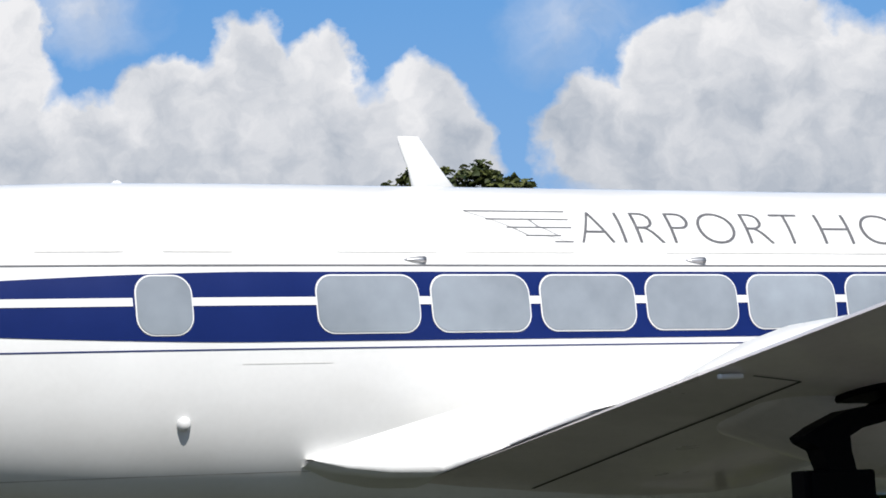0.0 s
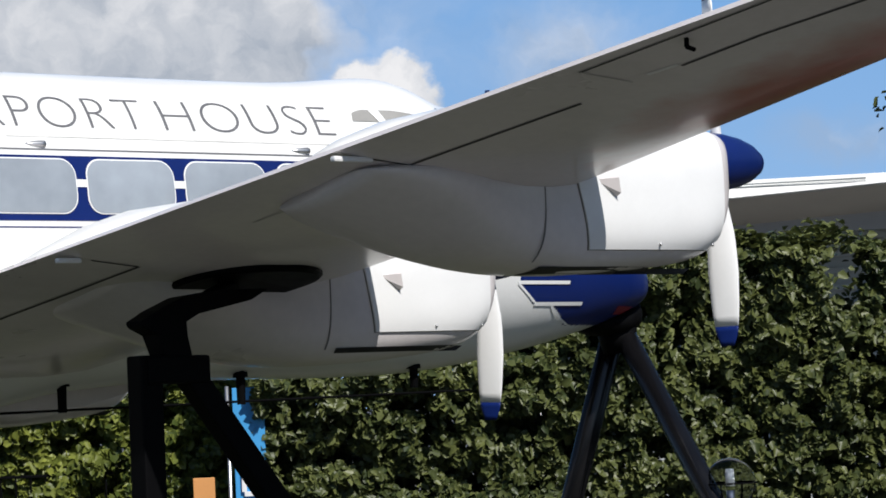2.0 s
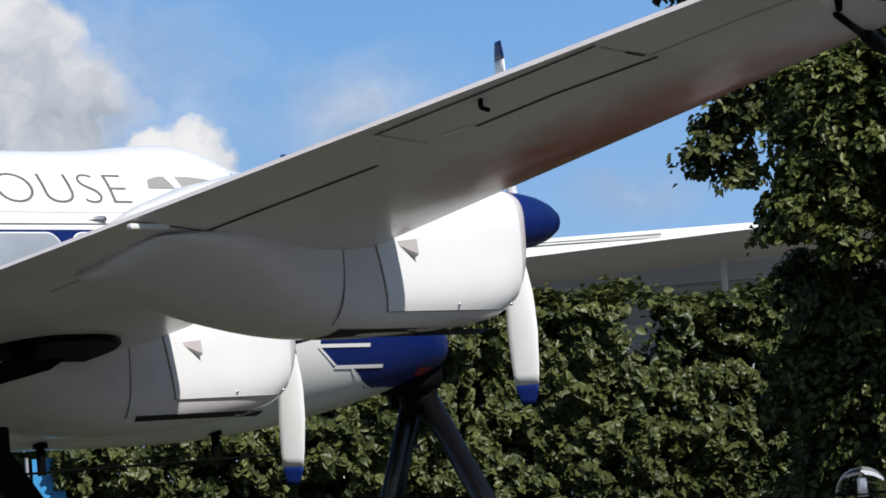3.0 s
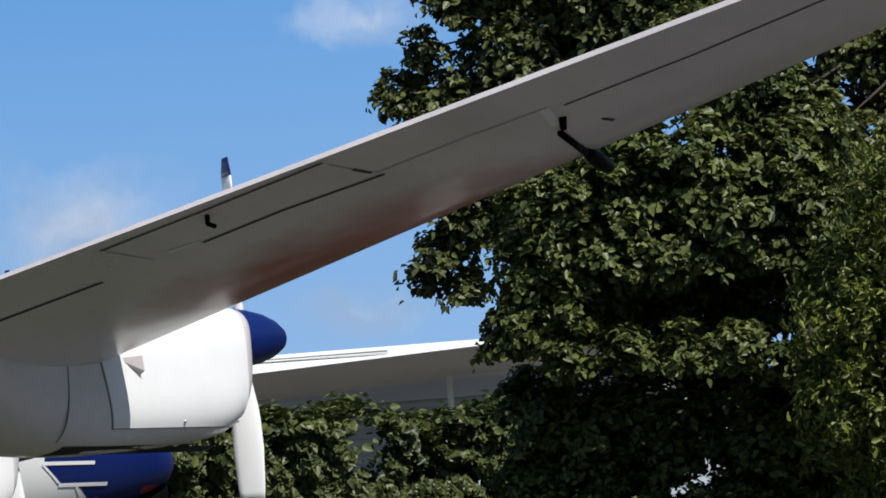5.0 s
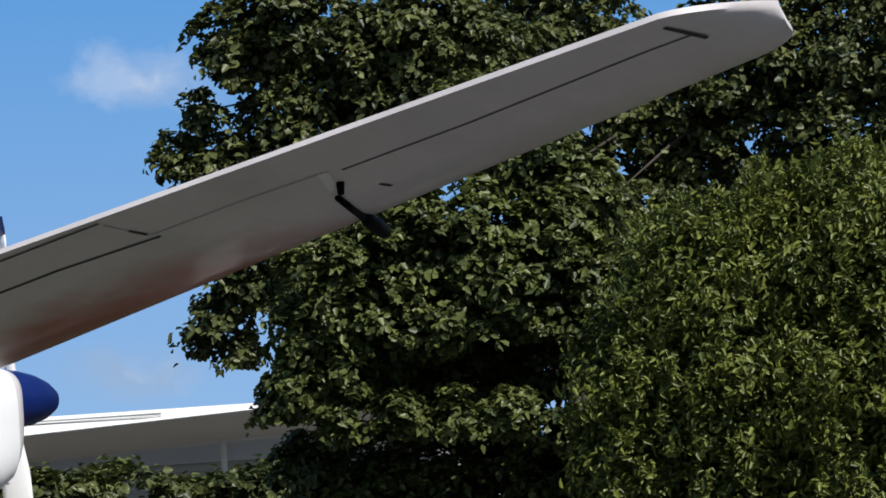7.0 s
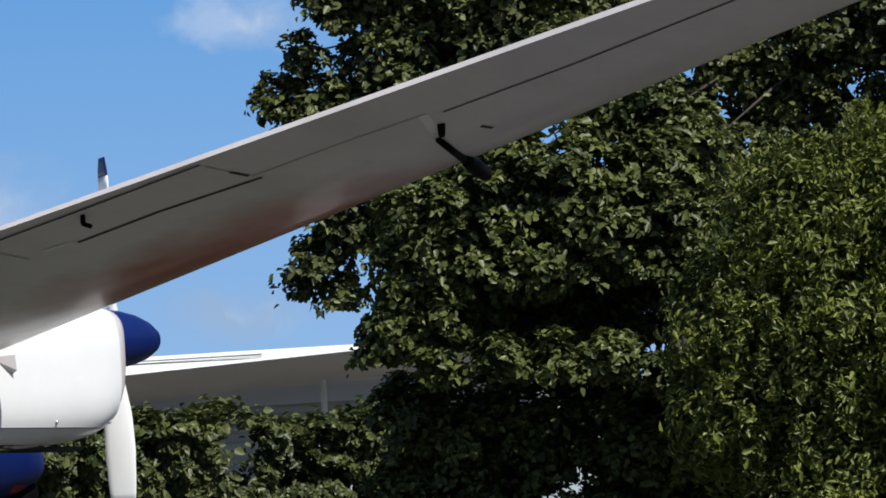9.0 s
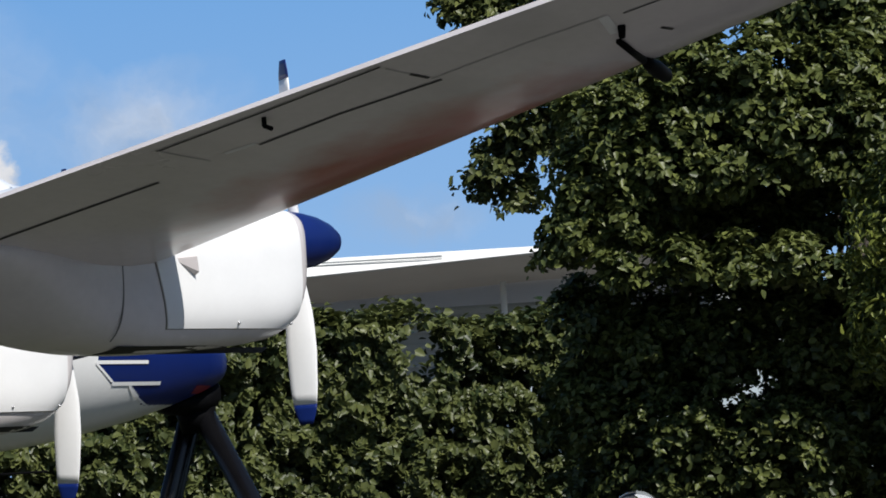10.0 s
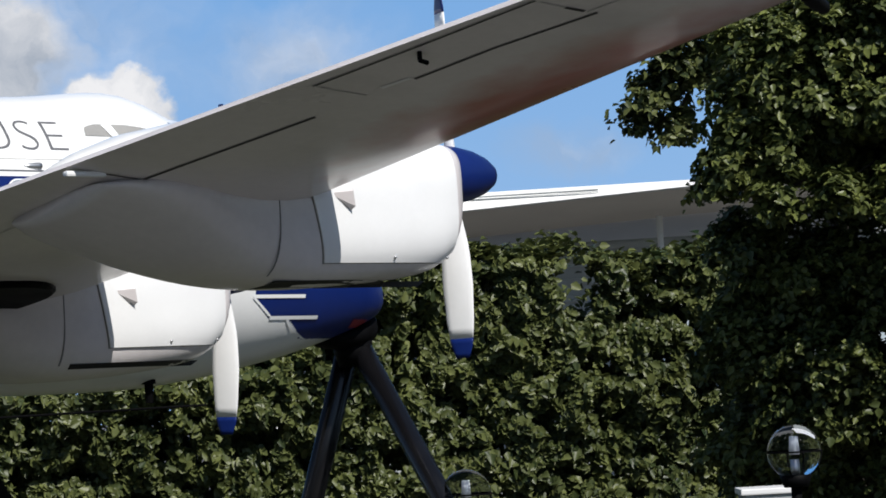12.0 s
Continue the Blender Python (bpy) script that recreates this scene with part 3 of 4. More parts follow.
def root_fillet(s):
    """The curved fairing that leads the wing's trailing edge into the fuselage."""
    inner = [(-4.84, 2.16), (-4.55, 2.26), (-4.2, 2.36), (-3.87, 2.45), (-3.5, 2.50), (-3.0, 2.48), (-2.4, 2.38)]
    outer = [(-4.85, 0.80, 2.145), (-4.63, 0.83, 2.09), (-4.35, 0.86, 2.055), (-4.02, 0.90, 2.045), (-3.90, 1.18, 2.12), (-3.80, 1.75, 2.235), (-3.62, 2.6, 2.40)]
    rows = []
    for i in range(len(inner) - 1):
        for q in range(4):
            f = q / 4
            xi, zi = [inner[i][k] + (inner[i + 1][k] - inner[i][k]) * f for k in (0, 1)]
            xo, yo, zo = [outer[i][k] + (outer[i + 1][k] - outer[i][k]) * f for k in (0, 1, 2)]
            yi = side(xi, zi) - 0.015
            u = (i + f) / (len(inner) - 1)
            row = []
            for j in range(9):
                v = j / 8
                bulge = 0.05 * math.sin(math.pi * v) * (1 - u)
                sag = 0.10 * math.sin(math.pi * v) * u
                row.append((xi + (xo - xi) * v, s * (yi + (yo - yi) * v + bulge), zi + (zo - zi) * v - sag * 0.3))
            rows.append(row)
    bm = bmesh.new()
    vs = [[bm.verts.new(p) for p in row] for row in rows]
    for a, b in zip(vs, vs[1:]):
        for j in range(8):
            bm.faces.new((a[j], a[j + 1], b[j + 1], b[j]))
    low = [bm.verts.new((x, y * 0.78, z - 0.035)) for x, y, z in [r[-1] for r in rows]]
    deep = [bm.verts.new((x, y * 0.45, z - 0.12)) for x, y, z in [r[-1] for r in rows]]
    for i in range(len(vs) - 1):
        bm.faces.new((vs[i][-1], low[i], low[i + 1], vs[i + 1][-1]))
        bm.faces.new((low[i], deep[i], deep[i + 1], low[i + 1]))
    part("wing_fillet", bm, WHITE, aircraft, "smooth white fairing between wing and fuselage", True)


root_fillet(-1)
root_fillet(1)


# ---- engines ----
def cowl_half(d, z, rings):
    """Half width of a cowling at d metres behind the propeller and z above its axis."""
    ds = [r[0] for r in rings]
    top, bot, hw = [float(np.interp(d, ds, [r[k] for r in rings])) for k in (1, 2, 3)]
    mid, h = (top + bot) / 2, (top - bot) / 2
    f = min(1, abs((z - mid) / h))
    e = float(np.interp(d, (1.2, 2.4), (3.4, 2.0)))
    return hw * (1 - f ** e) ** (1 / e)


def blade(lean, up, mat_len):
    """One propeller blade along its own z, with a twist; the tip is a part of its own."""
    def rings(r0, r1, n):
        out = []
        for k in range(n + 1):
            r = r0 + (r1 - r0) * k / n
            u = r / 1.085
            chord = float(np.interp(u, (0.12, 0.22, 0.4, 0.6, 0.8, 0.93, 1.0), (0.06, 0.10, 0.165, 0.185, 0.17, 0.14, 0.085)))
            thick = float(np.interp(u, (0.12, 0.25, 0.6, 1.0), (0.055, 0.04, 0.022, 0.008)))
            a = radians(float(np.interp(u, (0.12, 0.4, 0.7, 1.0), (52, 42, 28, 22))))
            ring = []
            for j in range(14):
                t = j * 2 * math.pi / 14
                p, q = chord / 2 * math.cos(t), thick / 2 * math.sin(t) + (thick * 0.3 if math.sin(t) > 0 else 0)
                ring.append((p * math.sin(a) + q * math.cos(a), p * math.cos(a) - q * math.sin(a), r))
            out.append(ring)
        return out
    return rings


def engine(s, hub, rings, lean, panel, label):
    """Cowling, spinner and two-bladed propeller; hub in the aircraft's axes."""
    hx, hy, hz = hub
    n = 64
    ds = np.concatenate([np.linspace(rings[0][0], rings[4][0], 14), np.linspace(rings[4][0], rings[-1][0], 34)[1:]])
    raw = np.array(rings)
    soft_rings = []
    for d in ds:
        w = 0.16 * min(1.0, (d - ds[0]) / 0.5, (ds[-1] - d) / 0.3)
        soft_rings.append((float(d), *[float(np.mean(np.interp((d - w, d - w / 2, d, d + w / 2, d + w), raw[:, 0], raw[:, k]))) for k in (1, 2, 3)]))
    rings = soft_rings
    skinr = []
    for d, top, bot, hw in rings:
        mid, h = (top + bot) / 2, (top - bot) / 2
        e = float(np.interp(d, (1.2, 2.4), (3.4, 2.0)))
        lean_up = float(np.interp(d, (1.4, 2.3), (0.0, 0.185)))
        ring = []
        for k in range(n):
            a = k * 2 * math.pi / n
            c, q = math.cos(a), math.sin(a)
            w = hw * math.copysign(abs(c) ** (2 / e), c)
            ring.append((hx - d, s * (hy + w), hz + mid + lean_up * w + h * math.copysign(abs(q) ** (2 / e), q)))
        skinr.append(ring)
    cowl = part("engine_cowling", loft(skinr), WING_WHITE, aircraft, label, True)

    def sheet(name, rows, mat, lift, nx, label=""):
        verts, faces = [], []
        for z, d0, d1 in rows:
            for k in range(nx + 1):
                d = d0 + (d1 - d0) * k / nx
                verts.append((hx - d, s * (hy + cowl_half(d, z, rings) + lift), hz + z))
        m = len(rows)
        for i in range(m - 1):
            for k in range(nx):
                a = i * (nx + 1) + k
                faces.append((a, a + 1, a + nx + 2, a + nx + 1))
        # turned-in rim
        rim = list(range(nx + 1)) + [i * (nx + 1) + nx for i in range(1, m)] + [(m - 1) * (nx + 1) + k for k in range(nx - 1, -1, -1)] + [i * (nx + 1) for i in range(m - 2, 0, -1)]
        base = len(verts)
        for i in rim:
            x, y, z = verts[i]
            verts.append((x, y - s * (lift + 0.004), z))
        for i in range(len(rim)):
            j = (i + 1) % len(rim)
            faces.append((rim[i], rim[j], base + j, base + i))
        me = mesh_of(name, verts, faces, mat, True)
        me.set_sharp_from_angle(angle=radians(35))
        return place(name, me, cowl, label)

    z0, z1, r0, r1, f0 = panel
    sheet("panel_gap", [(z0 - 0.004 + (z1 - z0 + 0.006) * k / 24, f0 - 0.002, r0 + 0.006 + (r1 - r0) * (k / 24)) for k in range(25)], PANEL_GAP, 0.004, 20, "dark joint round the panel")
    sheet("side_panel", [(z0 + (z1 - z0) * k / 24, f0, r0 + (r1 - r0) * (k / 24)) for k in range(25)], BRIGHT, 0.012, 20, "bright white removable side panel")
    for d in ((f0 + r0) / 2, f0 + 0.06):
        bm = bmesh.new()
        bmesh.ops.create_uvsphere(bm, u_segments=8, v_segments=5, radius=0.010, matrix=Matrix.Translation((hx - d, s * (hy + cowl_half(d, z0 + 0.03, rings) + 0.014), hz + z0 + 0.03)))
        part("catch", bm, ALU, cowl, "small metal panel catch", True)
    sheet("panel_joint", [(-0.60 + 0.45 * k / 12, r0 + 0.36, r0 + 0.367) for k in range(13)], PANEL_GAP, 0.003, 1)
    sheet("cooling_slot", [(z0 - 0.122 + 0.016 * k, f0 + 0.06 - 0.03 * k, r0 + 0.28) for k in range(3)], RUBBER, 0.004, 16, "long black cooling slot")
    # intake ear on the panel
    d, z = r0 - 0.16, -0.19
    y = s * (hy + cowl_half(d, z, rings))
    bm = bmesh.new()
    pts = [(0.03, 0.0, 0.10), (-0.13, 0.0, 0.04), (0.03, 0.0, -0.06), (0.01, 0.06, 0.05), (0.03, 0.05, -0.035)]
    v = [bm.verts.new((hx - d + p[0], y + s * p[1], hz + z + p[2])) for p in pts]
    for f in ((0, 1, 3), (1, 2, 4, 3), (0, 3, 4, 2), (0, 2, 1)):
        bm.faces.new([v[i] for i in f])
    part("air_scoop", bm, WING_WHITE, cowl, "small triangular air scoop")
    # exhaust stub
    ex = hx - 1.75 * rings[-1][0] / 3.0
    bm = tube((ex - 0.06, s * (hy + 0.02), hz - 0.60), (ex + 0.06, s * (hy + 0.02), hz - 0.55), 0.035, 0.035, 14)
    part("exhaust_stub", bm, RUBBER, cowl, "short dark exhaust stub", True)
    # spinner
    prof = [(0.405, 0.004), (0.395, 0.035), (0.36, 0.075), (0.28, 0.118), (0.17, 0.152), (0.04, 0.172), (-0.08, 0.178), (-0.12, 0.17)]
    bm = loft([[(hx + px, s * hy + r * math.cos(a), hz + r * math.sin(a)) for a in [j * 2 * math.pi / 28 for j in range(28)]] for px, r in prof])
    part("spinner", bm, BLUE, aircraft, "pointed dark blue spinner", True)
    make = blade(0, 1, 1)
    for turn in (0, math.pi):
        m = Matrix.Translation((hx + 0.03, s * hy, hz)) @ Matrix.Rotation(turn + s * lean, 4, "X")
        bm = loft(make(0.10, 0.97, 14))
        bmesh.ops.transform(bm, matrix=m, verts=bm.verts)
        b = part("propeller_blade", bm, BRIGHT, aircraft, "white propeller blade with a blue tip", True)
        bm = loft(make(0.97, 1.085, 4))
        bmesh.ops.transform(bm, matrix=m, verts=bm.verts)
        part("blade_tip", bm, BLUE, b, "dark blue painted tip", True)
    return cowl


OUTER = [(0.07, 0.13, -0.14, 0.17), (0.10, 0.155, -0.30, 0.22), (0.16, 0.17, -0.44, 0.27), (0.26, 0.18, -0.55, 0.31), (0.42, 0.185, -0.605, 0.33), (0.7, 0.195, -0.63, 0.34), (1.0, 0.20, -0.65, 0.345), (1.4, 0.20, -0.665, 0.35), (1.8, 0.10, -0.645, 0.38), (2.15, 0.0, -0.57, 0.45), (2.45, -0.06, -0.45, 0.52), (2.75, -0.12, -0.32, 0.50), (2.95, -0.16, -0.23, 0.38)]
INNER = [(d * 1.1, a, b - 0.03 * min(1, d), h) for d, a, b, h in OUTER]
for s, dx, dz in ((-1, 0, 0), (1, 0.70, -0.32)):
    engine(s, (0.0 + dx, 4.94, 2.92 + dz * 2), OUTER, 0.02, (-0.535, 0.15, 1.345, 1.53, 0.24), "white outer engine cowling under the wing")
    engine(s, (0.33 + dx, 2.52, 2.53 + dz), INNER, -0.05, (-0.50, 0.15, 1.24, 1.38, 0.24), "white inner engine cowling under the wing")


def upper_fairing(s, y, prof):
    """The rounded fairing behind an engine on the wing's upper side."""
    rings = []
    for x, top, low, half in prof:
        rings.append([(x, s * y + half * math.cos(a), (top + low) / 2 + (top - low) / 2 * math.sin(a)) for a in [k * 2 * math.pi / 32 for k in range(32)]])
    part("engine_fairing", loft(rings), WHITE, aircraft, "rounded white fairing behind the engine", True)


for s in (-1, 1):
    upper_fairing(s, 2.52, [(-3.35, 2.46, 2.36, 0.05), (-3.1, 2.58, 2.3, 0.16), (-2.8, 2.71, 2.3, 0.26), (-2.5, 2.80, 2.3, 0.33), (-2.0, 2.87, 2.3, 0.38), (-1.4, 2.88, 2.3, 0.38), (-0.8, 2.8, 2.35, 0.34), (-0.4, 2.7, 2.4, 0.3)])
    upper_fairing(s, 4.94, [(-3.05, 2.88, 2.82, 0.05), (-2.8, 3.0, 2.78, 0.16), (-2.5, 3.10, 2.76, 0.26), (-2.1, 3.18, 2.76, 0.33), (-1.6, 3.20, 2.76, 0.36), (-1.0, 3.15, 2.76, 0.33), (-0.6, 3.08, 2.8, 0.28)])


# ---- the stand ----
def wing_support(s, dx=0.0):
    st = thing("wing_support", "black steel post and brace carrying the wing on a round pad", "stand", (dx, 0, LIFT), "stand supports")
    y = s * 3.05
    n = 40
    rings = []
    for d, r in ((0.015, 0.48), (-0.02, 0.48), (-0.035, 0.46)):
        rings.append([(-2.08 + r * math.cos(a), y + r * math.sin(a), wing_under(abs(y + r * math.sin(a)), -2.08 + r * math.cos(a)) + d) for a in [k * 2 * math.pi / n for k in range(n)]])
    zc = wing_under(3.05, -2.08)
    part("pad", loft(rings), BLACK, st, "round black pad under the wing", False)
    outline = [(-3.05, 2.104), (-2.94, 2.162), (-2.743, 2.243), (-2.461, 2.28), (-2.133, 2.284), (-2.26, 2.219), (-2.647, 2.152), (-2.741, 2.105), (-2.737, 2.017), (-2.681, 1.861), (-2.875, 1.867), (-2.925, 2.035), (-3.03, 2.071)]
    bm = bmesh.new()
    caps = [[bm.verts.new((x, s * (3.3 + d), z)) for x, z in outline] for d in (-0.08, 0.08)]
    bm.faces.new(caps[0])
    bm.faces.new(caps[1])
    for k in range(len(outline)):
        j = (k + 1) % len(outline)
        bm.faces.new((caps[0][k], caps[0][j], caps[1][j], caps[1][k]))
    bmesh.ops.bevel(bm, geom=bm.edges[:], offset=0.008, segments=1, affect="EDGES")
    part("cranked_arm", bm, BLACK, st, "cranked black arm from pad to post")
    part("strut", beam((-2.50, s * 3.3, 2.23), (-2.20, s * 3.12, zc - 0.03), 0.10, 0.10), BLACK, st)
    part("head", box((0.44, 0.18, 0.16), Matrix.Translation((-2.80, s * 3.3, 1.83)), 0.02), BLACK, st)
    part("post", beam((-2.98, s * 3.3, 1.915), (-2.98, s * 3.3, -LIFT), 0.148, 0.148), BLACK, st)
    if s < 0:
        part("brace", beam((-2.72, s * 3.3, 1.86), (0.20, s * 3.3, -LIFT), 0.135, 0.135), BLACK, st)
    else:
        part("brace", beam((-2.46, 3.0, 1.95), (-3.70, 3.0, -LIFT), 0.33, 0.2), BLACK, st)
    part("base_plate", box((0.6, 0.6, 0.04), Matrix.Translation((-2.93, s * 3.3, -LIFT + 0.02)), 0.01), BLACK, st)


wing_support(-1)
wing_support(1, 1.1)


def nose_support():
    st = thing("nose_support", "black steel A-frame with round legs under the nose", "stand", (0, 0, LIFT), "stand supports")
    part("saddle", loft([[(x, w * math.cos(a), z + h * math.sin(a)) for a in [k * 2 * math.pi / 20 for k in range(20)]] for x, w, z, h in ((3.55, 0.05, 2.15, 0.03), (3.66, 0.18, 2.13, 0.08), (3.9, 0.22, 2.15, 0.12), (4.08, 0.17, 2.20, 0.13), (4.16, 0.08, 2.24, 0.07))]), BLACK, st, "rounded black saddle", True)
    part("collar", tube((3.94, 0, 2.12), (3.98, 0, 1.92), 0.17, 0.14, 20), BLACK, st, "", True)
    for s in (-1, 1):
        part("leg", tube((3.96, s * 0.05, 2.08), (4.45, s * 2.25, -LIFT), 0.092, 0.092, 24), GLOSS_BLACK, st, "round glossy black leg", True)
        part("foot", box((0.34, 0.34, 0.04), Matrix.Translation((4.45, s * 2.25, -LIFT + 0.02)), 0.01), BLACK, st)


nose_support()


# ---- trees, hedges, bush ----
def leaves(rng, centres, out, size, up=0.35, spread=0.9, slim=1.0):
    """Folded rounded leaves at the centres, roughly facing the way 'out'; returns vertices and faces."""
    n = len(centres)
    nor = out + np.array([0, 0, up]) + rng.normal(0, spread, (n, 3))
    nor /= np.linalg.norm(nor, axis=1, keepdims=True) + 1e-9
    ref = rng.normal(0, 1, (n, 3)) + np.array([0, 0, -0.5])
    along = np.cross(nor, np.cross(ref, nor))
    along /= np.linalg.norm(along, axis=1, keepdims=True) + 1e-9
    across = np.cross(nor, along)
    L = (size * rng.uniform(0.65, 1.3, n))[:, None]
    W = L * slim * rng.uniform(0.26, 0.42, n)[:, None]
    fold = nor * L * 0.16
    curl = -nor * L * rng.uniform(0.0, 0.22, n)[:, None]
    v = np.stack([centres - along * L * 0.5, centres + across * W + fold - along * L * 0.2, centres + across * W * 0.72 + fold * 0.7 + along * L * 0.2,
                  centres + along * L * 0.55 + curl, centres - across * W * 0.72 + fold * 0.7 + along * L * 0.2, centres - across * W + fold - along * L * 0.2], 1)
    i = np.arange(n)[:, None] * 6
    f = np.concatenate([i + np.array(t) for t in ((0, 1, 2), (0, 2, 3), (0, 3, 4), (0, 4, 5))], 0)
    return v.reshape(-1, 3), f


def foliage(name, v, f, mat, parent, label=""):
    me = bpy.data.meshes.new(name)
    me.vertices.add(len(v))
    me.vertices.foreach_set("co", v.astype(np.float32).ravel())
    me.loops.add(len(f) * 3)
    me.loops.foreach_set("vertex_index", f.astype(np.int32).ravel())
    me.polygons.add(len(f))
    me.polygons.foreach_set("loop_start", np.arange(len(f), dtype=np.int32) * 3)
    me.polygons.foreach_set("loop_total", np.full(len(f), 3, dtype=np.int32))
    me.materials.append(mat)
    me.update(calc_edges=True)
    return place(name, me, parent, label)


def blob_leaves(rng, blobs, clumps, per, size, clump_r, flat=0.45, gaps=(), fill=0.2, up=0.9, slim=1.0):
    """Separate drooping sprays of leaves round a set of balls, thin leaf inside; gaps: balls kept free."""
    b = np.array(blobs, float)
    w = b[:, 3] ** 2
    m = clumps * 2
    pick = rng.choice(len(b), m, p=w / w.sum())
    d = rng.normal(0, 1, (m, 3))
    d /= np.linalg.norm(d, axis=1, keepdims=True)
    c = b[pick, :3] + d * (b[pick, 3] * rng.uniform(0.66, 1.12, m))[:, None]
    chosen = []
    for k in range(m):
        if len(chosen) >= clumps:
            break
        if not chosen or ((c[chosen] - c[k]) ** 2).sum(1).min() > (0.85 * clump_r) ** 2:
            chosen.append(k)
    cs, outs = [], []
    for k in chosen:
        n = int(per * rng.uniform(0.5, 1.5))
        q = rng.normal(0, 1, (n, 3))
        q /= np.linalg.norm(q, axis=1, keepdims=True)
        q *= (clump_r * rng.uniform(0.6, 1.35) * rng.uniform(0, 1, n) ** 0.5)[:, None]
        q[:, 2] *= flat
        # the spray hangs outwards and down
        run = q @ np.array([d[k][0], d[k][1], 0.0])
        q[:, 2] -= 0.45 * np.maximum(run, 0) + 0.9 * run ** 2 / clump_r
        cs.append(c[k] + q)
        outs.append(np.repeat(d[k][None], n, 0) * 0.6 + q / (clump_r * 3))
    n = int(len(chosen) * per * fill)
    p2 = rng.choice(len(b), n, p=w / w.sum())
    q = rng.normal(0, 1, (n, 3))
    q /= np.linalg.norm(q, axis=1, keepdims=True)
    cs.append(b[p2, :3] + q * (b[p2, 3] * 0.75 * rng.uniform(0, 1, n) ** 0.4)[:, None])
    outs.append(q * 0.5)
    cs, outs = np.concatenate(cs), np.concatenate(outs)
    keep = np.ones(len(cs), bool)
    for x, y, z, r in gaps:
        keep &= (((cs - np.array([x, y, z])) / np.array([r, r, r * 0.75])) ** 2).sum(1) > 1 + rng.normal(0, 0.5, len(cs))
    return leaves(rng, cs[keep], outs[keep], size, up, 0.45, slim)


def limb(bm, pts, r0, r1):
    for k in range(len(pts) - 1):
        a, b = k / (len(pts) - 1), (k + 1) / (len(pts) - 1)
        tube(pts[k], pts[k + 1], r0 + (r1 - r0) * a, r0 + (r1 - r0) * b, 10, bm)


def tree(label, foot, blobs, seed, mat, clumps, per, size, clump_r, trunk_r=0.16, gaps=()):
    rng = np.random.default_rng(seed)
    t = thing("tree", label, "tree", foot, "trees behind the aircraft")
    f = Vector(foot)
    local = [(x - f.x, y - f.y, z - f.z, r) for x, y, z, r in blobs]
    mid = Vector(np.mean([b[:3] for b in local], axis=0))
    fork = Vector((mid.x * 0.15, mid.y * 0.15, max(3.6, mid.z + 0.6)))
    bm = bmesh.new()
    limb(bm, [(0, 0, 0), (0.03, -0.02, fork.z * 0.5), fork], trunk_r, trunk_r * 0.75)
    part("trunk", bm, BARK, t, "rough grey-brown trunk", True)
    for x, y, z, r in local:
        e = Vector((x, y, z))
        m = fork.lerp(e, 0.5) + Vector((rng.uniform(-0.2, 0.2), rng.uniform(-0.2, 0.2), 0.25))
        bm = bmesh.new()
        limb(bm, [fork, m, e], trunk_r * 0.16, 0.008)
        part("limb", bm, BARK, t, "", True)
    v, fa = blob_leaves(rng, local, clumps, per, size, clump_r, gaps=[(x - f.x, y - f.y, z - f.z, r) for x, y, z, r in gaps])
    foliage("crown", v, fa, mat, t, "dense crown of broad green leaves")
    return t


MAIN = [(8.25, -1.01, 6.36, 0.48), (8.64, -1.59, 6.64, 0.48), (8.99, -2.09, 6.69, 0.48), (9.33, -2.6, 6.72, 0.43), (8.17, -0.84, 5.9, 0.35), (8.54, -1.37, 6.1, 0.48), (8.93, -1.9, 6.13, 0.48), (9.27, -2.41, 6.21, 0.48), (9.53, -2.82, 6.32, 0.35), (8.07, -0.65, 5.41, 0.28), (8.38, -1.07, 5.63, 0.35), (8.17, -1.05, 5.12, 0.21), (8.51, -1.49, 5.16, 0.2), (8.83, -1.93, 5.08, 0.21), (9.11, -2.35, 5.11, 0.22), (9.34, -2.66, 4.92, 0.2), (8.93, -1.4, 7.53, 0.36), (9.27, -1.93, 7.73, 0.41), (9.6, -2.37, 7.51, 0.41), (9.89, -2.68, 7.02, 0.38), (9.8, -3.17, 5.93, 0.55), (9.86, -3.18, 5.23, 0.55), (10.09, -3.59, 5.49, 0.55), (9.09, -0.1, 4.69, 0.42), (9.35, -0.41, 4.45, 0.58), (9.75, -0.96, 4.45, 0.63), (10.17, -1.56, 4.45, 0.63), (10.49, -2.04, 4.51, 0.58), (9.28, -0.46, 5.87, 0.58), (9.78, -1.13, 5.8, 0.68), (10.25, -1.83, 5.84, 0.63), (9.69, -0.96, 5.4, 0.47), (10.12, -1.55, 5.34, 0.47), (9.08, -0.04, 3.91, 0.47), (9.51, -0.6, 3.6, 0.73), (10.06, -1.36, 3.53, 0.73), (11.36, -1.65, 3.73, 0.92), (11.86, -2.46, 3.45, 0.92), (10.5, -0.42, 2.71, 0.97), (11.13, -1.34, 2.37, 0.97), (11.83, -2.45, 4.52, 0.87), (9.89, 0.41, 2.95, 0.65)]
